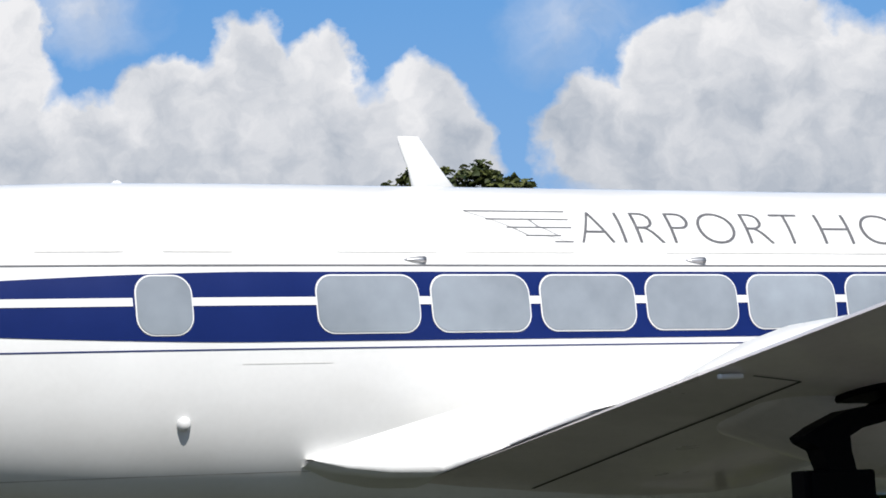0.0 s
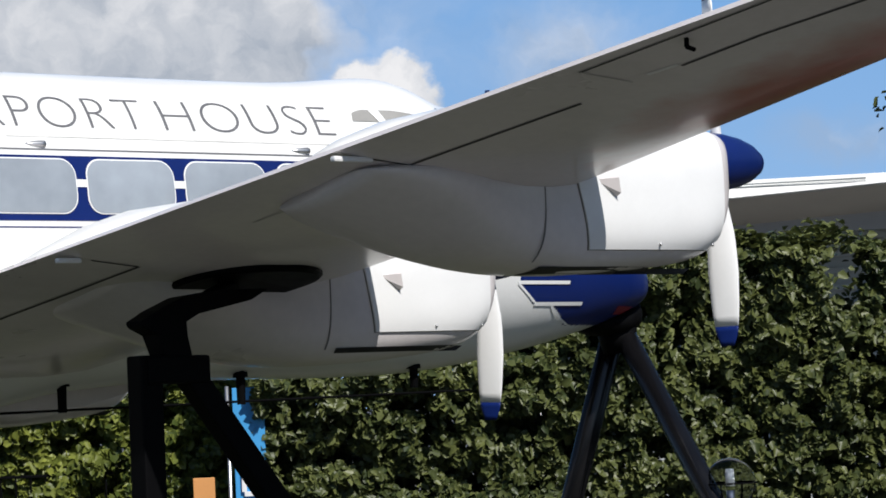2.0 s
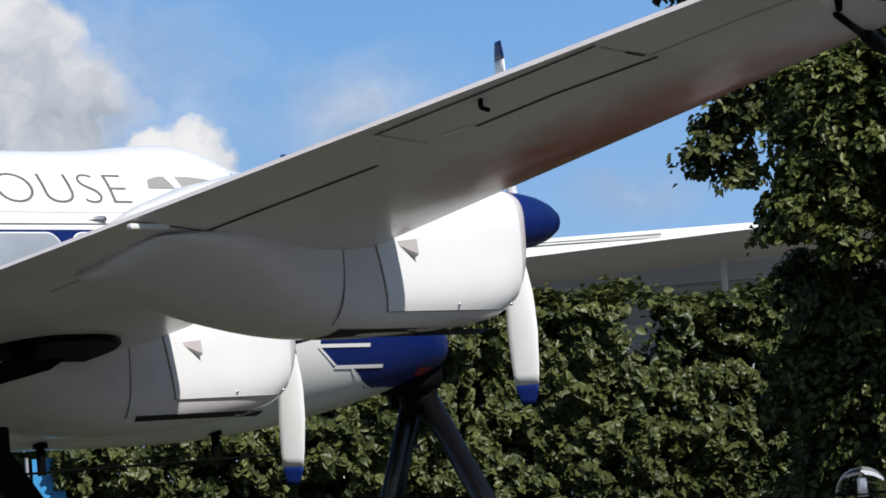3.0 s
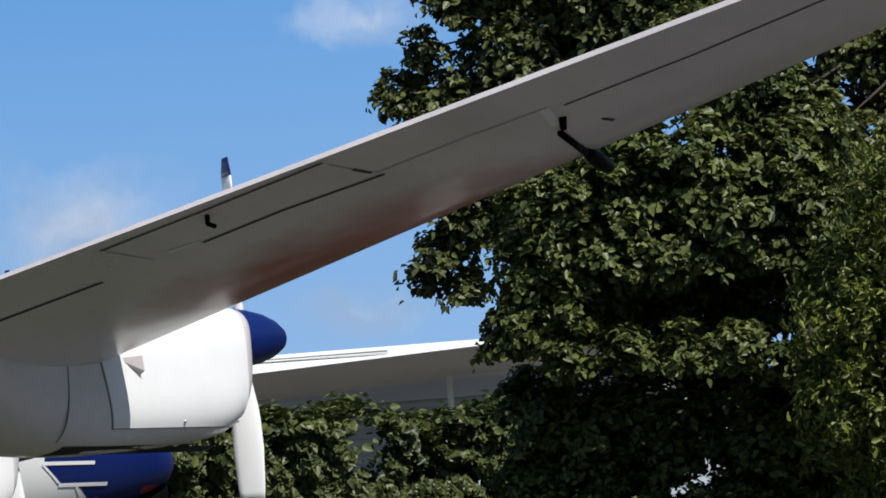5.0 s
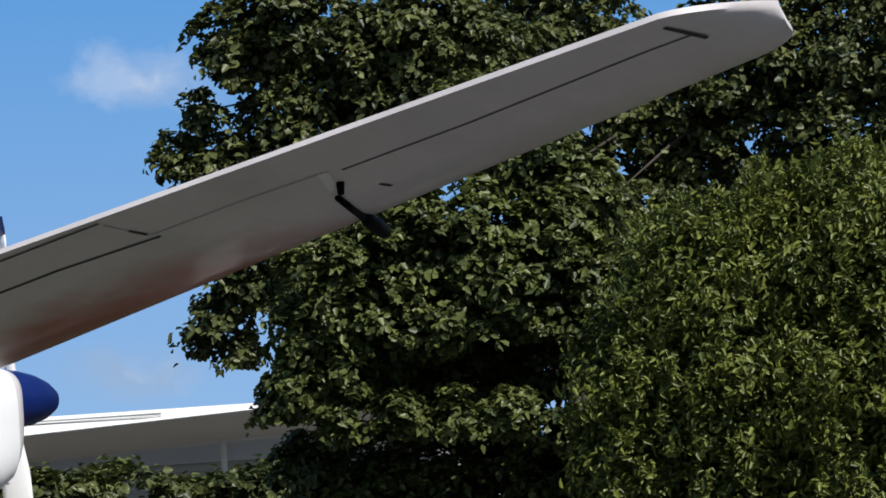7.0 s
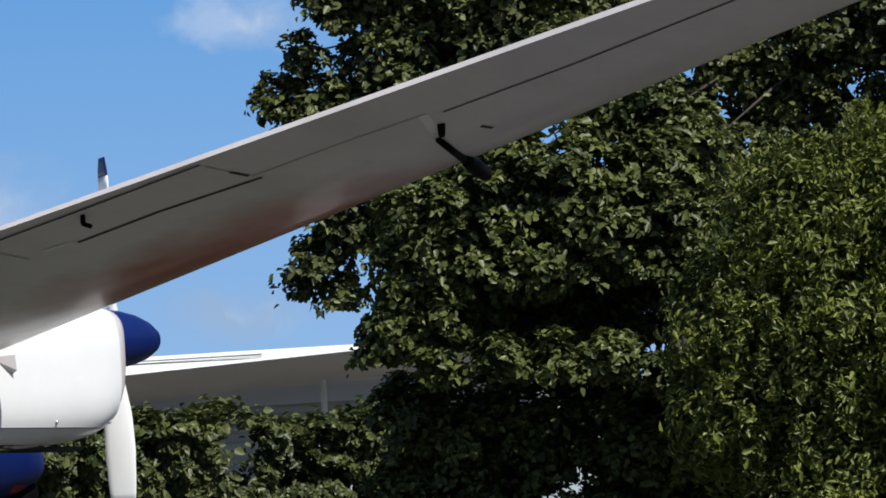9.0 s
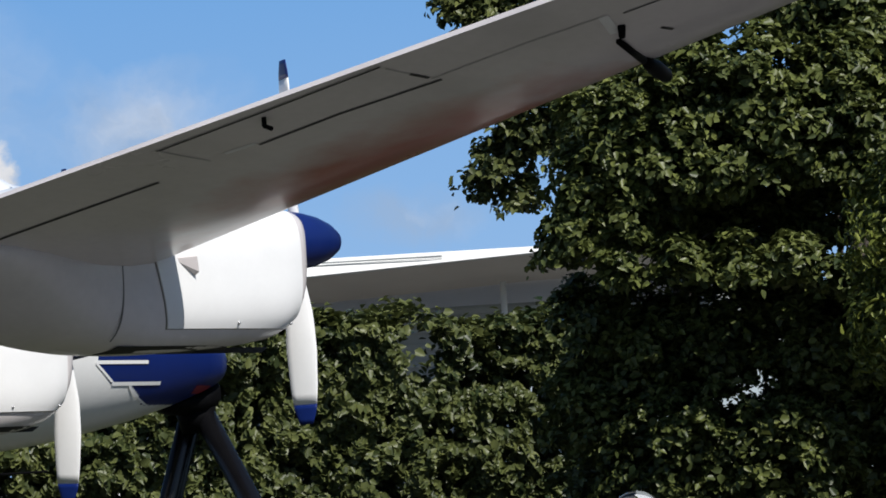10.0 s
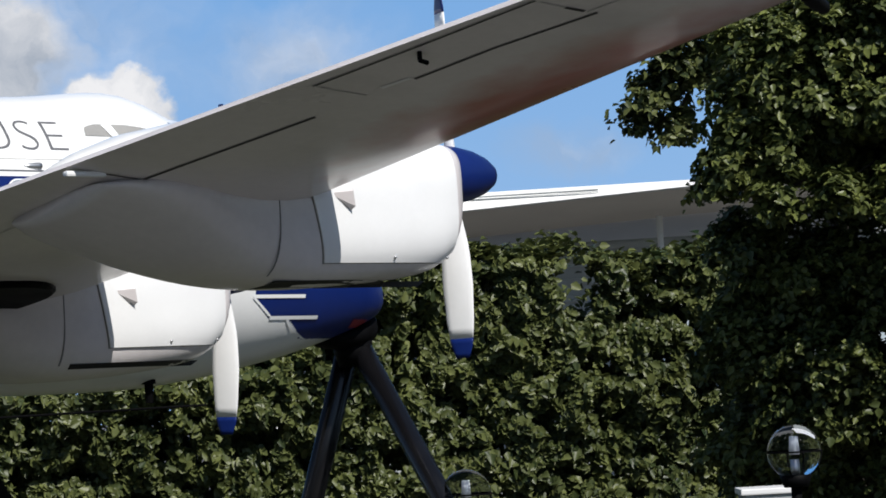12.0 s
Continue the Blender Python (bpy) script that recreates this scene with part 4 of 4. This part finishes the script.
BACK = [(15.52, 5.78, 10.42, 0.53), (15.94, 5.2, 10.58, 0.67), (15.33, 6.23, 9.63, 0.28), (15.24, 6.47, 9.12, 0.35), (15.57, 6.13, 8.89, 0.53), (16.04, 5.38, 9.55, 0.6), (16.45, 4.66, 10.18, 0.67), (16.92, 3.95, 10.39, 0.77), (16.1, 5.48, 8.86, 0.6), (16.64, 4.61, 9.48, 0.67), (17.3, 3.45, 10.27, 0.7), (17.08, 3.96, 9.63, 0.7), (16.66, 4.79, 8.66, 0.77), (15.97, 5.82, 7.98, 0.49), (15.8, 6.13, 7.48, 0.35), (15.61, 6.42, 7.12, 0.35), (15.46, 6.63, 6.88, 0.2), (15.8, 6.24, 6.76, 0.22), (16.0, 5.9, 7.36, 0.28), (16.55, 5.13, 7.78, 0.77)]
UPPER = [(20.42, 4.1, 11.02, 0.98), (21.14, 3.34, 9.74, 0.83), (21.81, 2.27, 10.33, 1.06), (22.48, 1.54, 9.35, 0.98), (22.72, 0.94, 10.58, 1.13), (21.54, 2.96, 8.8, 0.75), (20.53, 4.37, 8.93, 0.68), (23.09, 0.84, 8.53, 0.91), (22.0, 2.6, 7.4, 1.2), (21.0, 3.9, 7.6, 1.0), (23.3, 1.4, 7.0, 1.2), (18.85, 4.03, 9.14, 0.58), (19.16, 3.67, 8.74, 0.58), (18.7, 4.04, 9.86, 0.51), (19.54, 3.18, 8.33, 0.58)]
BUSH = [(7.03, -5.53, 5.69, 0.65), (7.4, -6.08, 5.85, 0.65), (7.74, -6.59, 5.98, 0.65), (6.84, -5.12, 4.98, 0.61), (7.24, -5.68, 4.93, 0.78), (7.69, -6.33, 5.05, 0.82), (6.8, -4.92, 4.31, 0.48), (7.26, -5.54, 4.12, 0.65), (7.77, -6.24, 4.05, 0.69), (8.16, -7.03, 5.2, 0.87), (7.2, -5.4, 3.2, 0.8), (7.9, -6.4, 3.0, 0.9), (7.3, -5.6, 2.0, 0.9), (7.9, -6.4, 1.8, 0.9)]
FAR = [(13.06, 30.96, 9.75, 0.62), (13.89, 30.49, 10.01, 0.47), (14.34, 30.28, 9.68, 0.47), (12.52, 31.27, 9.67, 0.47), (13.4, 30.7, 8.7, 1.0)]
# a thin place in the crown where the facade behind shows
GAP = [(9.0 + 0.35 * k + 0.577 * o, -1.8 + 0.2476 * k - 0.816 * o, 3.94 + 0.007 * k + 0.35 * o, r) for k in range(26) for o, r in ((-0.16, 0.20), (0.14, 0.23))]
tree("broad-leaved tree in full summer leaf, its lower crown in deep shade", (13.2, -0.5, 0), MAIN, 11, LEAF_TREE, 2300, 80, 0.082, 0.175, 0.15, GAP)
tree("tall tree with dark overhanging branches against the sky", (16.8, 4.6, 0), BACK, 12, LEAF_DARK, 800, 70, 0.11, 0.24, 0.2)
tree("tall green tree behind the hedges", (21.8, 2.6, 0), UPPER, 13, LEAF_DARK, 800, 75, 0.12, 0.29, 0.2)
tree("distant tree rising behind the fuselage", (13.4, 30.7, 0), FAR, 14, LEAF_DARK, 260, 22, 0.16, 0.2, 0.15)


def bush(label, blobs, seed, mat, clumps, per, size, clump_r):
    rng = np.random.default_rng(seed)
    foot = (float(np.mean([b[0] for b in blobs])), float(np.mean([b[1] for b in blobs])), 0)
    t = thing("bush", label, "bush", foot)
    local = [(x - foot[0], y - foot[1], z, r) for x, y, z, r in blobs]
    for k in range(7):
        a = k * 0.9
        bm = bmesh.new()
        limb(bm, [(0.12 * math.cos(a), 0.12 * math.sin(a), 0), (0.2 * math.cos(a), 0.2 * math.sin(a), 2.0), (0.28 * math.cos(a), 0.28 * math.sin(a), 4.2)], 0.05, 0.015)
        part("stem", bm, BARK, t, "thin brown stem", True)
    v, fa = blob_leaves(rng, local, clumps, per, size, clump_r, flat=1.5, fill=0.5, up=0.3, slim=0.62)
    # upright young shoots over the top
    tops = [b for b in local if b[2] > 5.0]
    cs, outs = [], []
    for k in range(420):
        b = tops[rng.integers(len(tops))]
        a, q = rng.uniform(0, 2 * math.pi), rng.uniform(0.2, 1.0)
        base = np.array([b[0] + b[3] * q * math.cos(a), b[1] + b[3] * q * math.sin(a), b[2] + b[3] * math.sqrt(1 - q * q * 0.95) * 0.98])
        h = rng.uniform(0.08, 0.24)
        for j in range(7):
            cs.append(base + np.array([rng.normal(0, 0.012), rng.normal(0, 0.012), h * j / 6]))
            outs.append([rng.normal(0, 0.6), rng.normal(0, 0.6), 0.2])
    v2, f2 = leaves(rng, np.array(cs), np.array(outs), size * 0.9, 0.1, 0.5, 0.62)
    foliage("foliage", np.concatenate([v, v2]), np.concatenate([fa, f2 + len(v)]), mat, t, "small sunlit yellow-green leaves")


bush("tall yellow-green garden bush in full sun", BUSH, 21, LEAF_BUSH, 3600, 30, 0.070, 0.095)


def hedge(label, a, b, depth, top, seed, mat, count, size, gaps=()):
    """A clipped hedge from a to b with an uneven leafy face."""
    rng = np.random.default_rng(seed)
    a, b = np.array(a, float), np.array(b, float)
    length = float(np.linalg.norm(b - a))
    along, across = (b - a) / length, np.array([(b - a)[1], -(b - a)[0]]) / length
    t = thing("hedge", label, "hedge", (*(a + b) / 2, 0))
    for k in range(int(length / 0.7)):
        bm = bmesh.new()
        c = along * (k * 0.7 + 0.3 - length / 2)
        limb(bm, [(c[0], c[1], 0), (c[0] + 0.05, c[1], top * 0.5), (c[0], c[1] + 0.05, top * 0.85)], 0.045, 0.012)
        part("stem", bm, BARK, t, "thin brown stem", True)
    n = count
    u = rng.uniform(0, length, n)
    h = top * rng.uniform(0, 1, n) ** 0.8
    kind = rng.uniform(0, 1, n)
    lump = np.array([noise.noise(Vector((x * 3.6, z * 3.6, seed + 5))) + 0.5 * noise.noise(Vector((x * 8.0, z * 8.0, seed + 9))) for x, z in zip(u, h)])
    wob = np.array([noise.noise(Vector((x * 0.9, z * 0.9, seed))) for x, z in zip(u, h)]) * 0.42 + lump * 0.30
    crest = np.array([noise.noise(Vector((x * 1.1, 3.3, seed))) for x in u]) * 0.3 + np.array([noise.noise(Vector((x * 4.0, 7.7, seed))) for x in u]) * 0.16
    face = np.where(kind < 0.78, 1.0, np.where(kind < 0.9, 0.0, -1.0))
    inner = (kind < 0.3) | (lump < -0.28)
    off = np.where(face > 0.5, depth / 2 + wob - np.where(inner, rng.uniform(0.25, 0.6, n), rng.exponential(0.06, n)), np.where(face < -0.5, -depth / 2 - wob, rng.uniform(-depth / 2, depth / 2, n)))
    z = np.where(face == 0, top + crest + rng.normal(0, 0.07, n), np.minimum(h, top + crest))
    c = np.zeros((n, 3))
    c[:, :2] = (along[None] * (u - length / 2)[:, None]) + across[None] * off[:, None]
    c[:, 2] = np.maximum(z, 0.05)
    keep = np.ones(n, bool)
    for gx, gy, gz, gr in gaps:
        q = c - np.array([gx - (a + b)[0] / 2, gy - (a + b)[1] / 2, gz])
        keep &= ((q / np.array([gr, gr, gr * 1.8])) ** 2).sum(1) > 1 + rng.normal(0, 0.35, n)
    out = np.zeros((n, 3))
    out[:, :2] = across[None] * face[:, None]
    out[:, 2] = (face == 0) * 1.0
    v, f = leaves(rng, c[keep], out[keep], size * 1.0, 0.55, 0.6)
    foliage("foliage", v, f, mat, t, "dense small leaves")


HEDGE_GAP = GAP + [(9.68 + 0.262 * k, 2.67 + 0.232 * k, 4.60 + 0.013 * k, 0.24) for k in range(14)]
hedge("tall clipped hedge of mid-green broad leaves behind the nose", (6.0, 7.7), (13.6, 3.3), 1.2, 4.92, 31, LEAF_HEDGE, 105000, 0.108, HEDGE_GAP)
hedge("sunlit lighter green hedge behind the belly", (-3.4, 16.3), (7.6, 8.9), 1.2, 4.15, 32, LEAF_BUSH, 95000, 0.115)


# ---- building behind the hedge ----
def pavilion():
    """Flat white roof with a tapering edge on slim posts, grey wall below; seen over the hedge."""
    b = thing("pavilion", "low building with a broad white overhanging roof and grey walls", "building", (28.4, 19.2, 0))
    ax = Vector((2.63, -3.29, 0)).normalized()
    back = Vector((0.78, 0.62, 0)).normalized()
    def p(u, d, z):
        q = ax * u + back * d
        return (q.x, q.y, z)
    bm = bmesh.new()
    us, bot = (-9.0, -2.1, 2.1, 6.0), (6.62, 6.93, 7.13, 7.20)
    rows = []
    for u, zb in zip(us, bot):
        rows.append([p(u, 0, zb), p(u, 0.28, 7.27), p(u, 7, 7.33), p(u, 7, 6.5), p(u, 3.0, zb - 0.30)])
    part("roof", loft(rows), ROOF_WHITE, b, "white tapering roof slab")
    rows = [[p(u, 0.05, zb - 0.01), p(u, 3.0, zb - 0.32), p(u, 3.0, zb - 0.34), p(u, 0.05, zb - 0.03)] for u, zb in zip(us, bot)]
    part("soffit", loft(rows), SOFFIT, b, "beige shaded soffit")
    for z in (7.20, 7.15):
        rows = [[p(u, o + 0.02, z), p(u, o - 0.006, z), p(u, o - 0.012, z - 0.012), p(u, o + 0.02, z - 0.012)] for u, o in ((-9.0, (z - 6.62) * 0.43), (0.5, 0.28 * (z - 7.055) / 0.215))]
        part("roof_trim", loft(rows), WALL_GREY, b, "thin grey line along the roof edge")
    for u in (1.55, -6.0):
        q = ax * u + back * 2.0
        part("post", tube((q.x, q.y, 0), (q.x, q.y, 6.75), 0.06, 0.06, 12), ROOF_WHITE, b, "slim pale post", True)
    q = back * 3.6
    turn = Matrix.Translation((q.x, q.y, 3.2)) @ ax.to_track_quat("X", "Z").to_matrix().to_4x4()
    part("wall", box((15, 0.3, 6.4), turn, 0.01), WALL_GREY, b, "grey panelled wall")
    for k in range(14):
        z = 2.0 + 0.33 * k
        qq = back * 3.42
        part("louvre", box((14.8, 0.08, 0.12), Matrix.Translation((qq.x, qq.y, z)) @ ax.to_track_quat("X", "Z").to_matrix().to_4x4(), 0.01), WALL_GREY, b)


pavilion()


def glass_block():
    b = thing("office_block", "pale blue glazed facade glimpsed through the tree", "building", (24.5, 9.0, 0))
    ax = Vector((0.66, -0.75, 0)).normalized()
    rot4 = ax.to_track_quat("X", "Z").to_matrix().to_4x4()
    part("wall", box((8, 0.4, 5.2), Matrix.Translation((0.3, 0.3, 2.6)) @ rot4, 0.01), WALL_GREY, b, "grey wall")
    for i in range(-3, 4):
        for j in range(4):
            q = ax * (i * 1.1 - 0.05)
            part("window", box((1.04, 0.06, 1.02), Matrix.Translation((q.x, q.y, 0.85 + j * 1.1)) @ rot4, 0.008), GLASSY, b, "pale blue glass pane")


glass_block()


# ---- small things ----
def street_lamp(x, y, z, label):
    t = thing("street_lamp", label, "lamp", (x, y, 0), "globe lamps")
    part("post", tube((0, 0, 0), (0, 0, z - 0.24), 0.045, 0.04, 16), BLACK, t, "slim black post", True)
    part("collar", tube((0, 0, z - 0.26), (0, 0, z - 0.17), 0.09, 0.12, 20), BLACK, t, "black collar", True)
    bm = bmesh.new()
    bmesh.ops.create_uvsphere(bm, u_segments=32, v_segments=20, radius=0.2, matrix=Matrix.Translation((0, 0, z)))
    g = part("globe", bm, GLOBE, t, "clear smoky globe", True)
    part("bulb", tube((0, 0, z - 0.02), (0, 0, z + 0.10), 0.036, 0.03, 12), BRIGHT, t, "white bulb", True)
    part("bulb_socket", tube((0, 0, z - 0.17), (0, 0, z - 0.05), 0.03, 0.03, 12), ALU, t, "", True)
    rings = [[((0.203 + dr) * math.cos(a), (0.203 + dr) * math.sin(a), z + dz) for a in [k * 2 * math.pi / 32 for k in range(32)]] for dr, dz in ((0, -0.006), (0.006, -0.006), (0.006, 0.006), (0, 0.006), (0, -0.006))]
    part("seam_ring", loft(rings, False), BLACK, t, "dark seam round the globe")
    for k in range(4):
        a = k * math.pi / 2 + 0.4
        bm = bmesh.new()
        pts = [(0.204 * math.cos(e) * math.cos(a), 0.204 * math.cos(e) * math.sin(a), z + 0.204 * math.sin(e)) for e in [-1.1 + 1.1 * j / 6 for j in range(7)]]
        limb(bm, pts, 0.006, 0.006)
        part("cage_wire", bm, BLACK, t)


street_lamp(4.83, -3.68, 2.97, "clear globe lamp on a black post before the tree")
street_lamp(4.27, -0.86, 2.74, "clear globe lamp on a black post near the aircraft")


def cabinet(x, y, z):
    """Low box with a white lid in the shade under the tree."""
    t = thing("utility_cabinet", "low grey cabinet with a white lid under the tree", "cabinet", (x, y, 0))
    turn = Vector((0.69, -0.72, 0)).to_track_quat("X", "Z").to_matrix().to_4x4()
    part("body", box((0.40, 0.5, z - 0.05), Matrix.Translation((0, 0, (z - 0.05) / 2)) @ turn, 0.01), WALL_GREY, t, "grey painted body")
    part("lid", box((0.45, 0.55, 0.05), Matrix.Translation((0, 0, z - 0.025)) @ turn, 0.012), BRIGHT, t, "white lid")


cabinet(6.10, -2.40, 2.66)


def banner():
    t = thing("banner_sign", "upright light blue banner with a white emblem beside the hedge", "sign", (5.68, 7.2, 0))
    ax = Vector((0.75, -0.66, 0))
    rot4 = ax.to_track_quat("X", "Z").to_matrix().to_4x4()
    part("panel", box((0.32, 0.03, 2.6), Matrix.Translation((0, 0, 2.4)) @ rot4, 0.006), SIGN_BLUE, t, "light blue panel")
    part("pole", tube((-0.16, 0.14, 0), (-0.16, 0.14, 3.72), 0.02, 0.02, 10), ALU, t, "", True)
    bm = bmesh.new()
    f = Matrix.Translation((-0.02, -0.04, 2.72)) @ rot4
    add_box(bm, (0.05, 0.012, 0.22), f @ Matrix.Translation((-0.08, 0, 0.03)), 0.004)
    add_box(bm, (0.05, 0.012, 0.22), f @ Matrix.Translation((0.08, 0, 0.03)), 0.004)
    add_box(bm, (0.16, 0.012, 0.05), f @ Matrix.Translation((0, 0, -0.10)), 0.004)
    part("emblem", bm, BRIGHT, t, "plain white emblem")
    o = thing("notice_board", "small orange-brown board beside the banner", "sign", (5.38, 7.6, 0))
    part("board", box((0.22, 0.03, 0.5), Matrix.Translation((0, 0, 2.55)) @ rot4, 0.005), ORANGE, o)
    part("pole", tube((0, 0.03, 0), (0, 0.03, 2.5), 0.025, 0.025, 10), ALU, o, "", True)


banner()


def railing():
    t = thing("railing", "dark metal railing in front of the hedge", "railing", (4.6, 10.2, 0))
    ax = Vector((0.78, -0.62, 0)).normalized()
    for k in range(-14, 8):
        q = ax * (k * 0.16)
        part("baluster", tube((q.x, q.y, 0), (q.x, q.y, 2.86), 0.011, 0.011, 8), BLACK, t)
    for z in (2.55, 2.86):
        a, b = ax * -2.3, ax * 1.2
        part("rail", beam((a.x, a.y, z), (b.x, b.y, z), 0.04, 0.03, 0.005), BLACK, t)


railing()


# ---- clouds: a distant backdrop ----
def cloud_backdrop():
    m = bpy.data.materials.new("clouds")
    m.use_nodes = True
    n, l = m.node_tree.nodes, m.node_tree.links
    n.remove(n["Principled BSDF"])
    tc = n.new("ShaderNodeTexCoord")

    def math_node(op, a, b=None, c=None, clamp=False):
        q = n.new("ShaderNodeMath")
        q.operation, q.use_clamp = op, clamp
        for i, v in enumerate((a, b, c)):
            if v is None:
                continue
            if isinstance(v, (int, float)):
                q.inputs[i].default_value = v
            else:
                l.new(v, q.inputs[i])
        return q.outputs[0]

    def noise_at(scale, detail, vec):
        q = n.new("ShaderNodeTexNoise")
        q.inputs["Scale"].default_value, q.inputs["Detail"].default_value, q.inputs["Roughness"].default_value = scale, detail, 0.55
        l.new(vec, q.inputs["Vector"])
        return q

    scl = n.new("ShaderNodeVectorMath")
    scl.operation = "SCALE"
    l.new(tc.outputs["Object"], scl.inputs[0])
    scl.inputs["Scale"].default_value = 0.01
    P = scl.outputs[0]
    warp = noise_at(3.2, 7, P)
    off = n.new("ShaderNodeVectorMath")
    off.operation = "MULTIPLY_ADD"
    l.new(warp.outputs["Color"], off.inputs[0])
    off.inputs[1].default_value = (0.42, 0.42, 0)
    l.new(P, off.inputs[2])
    shift = n.new("ShaderNodeVectorMath")
    shift.operation = "SUBTRACT"
    l.new(off.outputs[0], shift.inputs[0])
    shift.inputs[1].default_value = (0.21, 0.21, 0)
    Q = shift.outputs[0]

    def puff(cx, cy, rx, ry):
        a = n.new("ShaderNodeVectorMath")
        a.operation = "SUBTRACT"
        l.new(Q, a.inputs[0])
        a.inputs[1].default_value = (cx, cy, 0)
        b = n.new("ShaderNodeVectorMath")
        b.operation = "MULTIPLY"
        l.new(a.outputs[0], b.inputs[0])
        b.inputs[1].default_value = (1 / rx, 1 / ry, 0)
        c = n.new("ShaderNodeVectorMath")
        c.operation = "LENGTH"
        l.new(b.outputs[0], c.inputs[0])
        return math_node("SUBTRACT", 1.0, c.outputs["Value"])

    def union(items):
        v = items[0]
        for w in items[1:]:
            v = math_node("SMOOTH_MAX", v, w, 0.15)
        return v

    dense = union([puff(*q) for q in CLOUDS])
    thin = union([puff(*q) for q in HAZE])
    ad = math_node("MULTIPLY_ADD", dense, 4.6, 0.10, True)
    wisps = noise_at(1.7, 6, Q).outputs["Fac"]
    at = math_node("MULTIPLY", math_node("MULTIPLY_ADD", thin, 1.1, 0.0, True), math_node("MULTIPLY_ADD", wisps, 2.4, -0.65, True), None, True)
    alpha = math_node("MAXIMUM", ad, math_node("MULTIPLY", at, 0.75))
    # light and grey parts of the cumulus
    lump = noise_at(2.6, 6, Q).outputs["Fac"]
    sep = n.new("ShaderNodeSeparateXYZ")
    l.new(Q, sep.inputs[0])
    tall = math_node("MULTIPLY_ADD", sep.outputs["Y"], 0.62, -1.05)
    shade = math_node("ADD", math_node("MULTIPLY_ADD", lump, 2.6, -1.35), tall, None, False)
    shade = math_node("MULTIPLY_ADD", shade, 0.85, 0.32)
    shade = math_node("MULTIPLY_ADD", math_node("MAXIMUM", puff(-0.03, 1.55, 0.40, 0.35), 0.0), 1.3, shade, True)
    mix = n.new("ShaderNodeMix")
    mix.data_type = "RGBA"
    l.new(shade, mix.inputs["Factor"])
    mix.inputs["A"].default_value, mix.inputs["B"].default_value = (0.40, 0.45, 0.53, 1), (0.87, 0.87, 0.89, 1)
    em = n.new("ShaderNodeEmission")
    high = n.new("ShaderNodeMapRange")
    sepP = n.new("ShaderNodeSeparateXYZ")
    l.new(P, sepP.inputs[0])
    l.new(sepP.outputs["Y"], high.inputs["Value"])
    high.inputs["From Min"].default_value, high.inputs["From Max"].default_value = 0.6, 3.2
    air = n.new("ShaderNodeMix")
    air.data_type = "RGBA"
    l.new(high.outputs[0], air.inputs["Factor"])
    air.inputs["A"].default_value, air.inputs["B"].default_value = (0.30, 0.50, 0.80, 1), (0.12, 0.34, 0.72, 1)
    blend = n.new("ShaderNodeMix")
    blend.data_type = "RGBA"
    l.new(alpha, blend.inputs["Factor"])
    l.new(air.outputs["Result"], blend.inputs["A"])
    l.new(mix.outputs["Result"], blend.inputs["B"])
    l.new(blend.outputs["Result"], em.inputs["Color"])
    l.new(em.outputs[0], n["Material Output"].inputs["Surface"])
    h = radians(40)
    me = mesh_of("cloud_backdrop", [(-900, -60, 0), (900, -60, 0), (900, 700, 0), (-900, 700, 0)], [(0, 1, 2, 3)], m)
    ob = place("backdrop", me)
    # its own x runs to the right of heading 40 degrees, its own y straight up
    right, up, way = Vector((math.cos(h), -math.sin(h), 0)), Vector((0, 0, 1)), Vector((math.sin(h), math.cos(h), 0))
    ob.matrix_world = Matrix((right, up, -way)).transposed().to_4x4()
    ob.matrix_world.translation = EYE + way * 1500
    tagged(ob, "distant white cumulus clouds in a blue summer sky", "sky", kind="structure")


# centre and half size in hundreds of metres, as seen 1500 m away
CLOUDS = [(-4.05, 2.50, 0.30, 0.34), (-4.45, 2.36, 0.38, 0.30), (-3.68, 2.42, 0.26, 0.28), (-3.18, 2.26, 0.30, 0.28), (-2.98, 2.0, 0.30, 0.24), (-3.9, 2.05, 1.1, 0.42), (-4.9, 2.1, 0.8, 0.38), (-5.4, 2.72, 0.30, 0.32), (-5.6, 2.4, 0.5, 0.6), (-2.22, 2.05, 0.34, 0.32), (-1.78, 2.34, 0.34, 0.32), (-1.35, 2.42, 0.45, 0.36), (-0.95, 2.15, 0.5, 0.42), (-1.3, 1.85, 1.2, 0.45), (-0.03, 1.54, 0.30, 0.22)]
HAZE = [(-0.6, 1.9, 1.3, 0.7), (-2.3, 2.6, 0.5, 0.35), (2.3, 1.22, 0.5, 0.2), (2.4, 2.75, 0.5, 0.2), (0.9, 1.7, 0.8, 0.4), (-5.0, 2.9, 0.6, 0.3)]
cloud_backdrop()
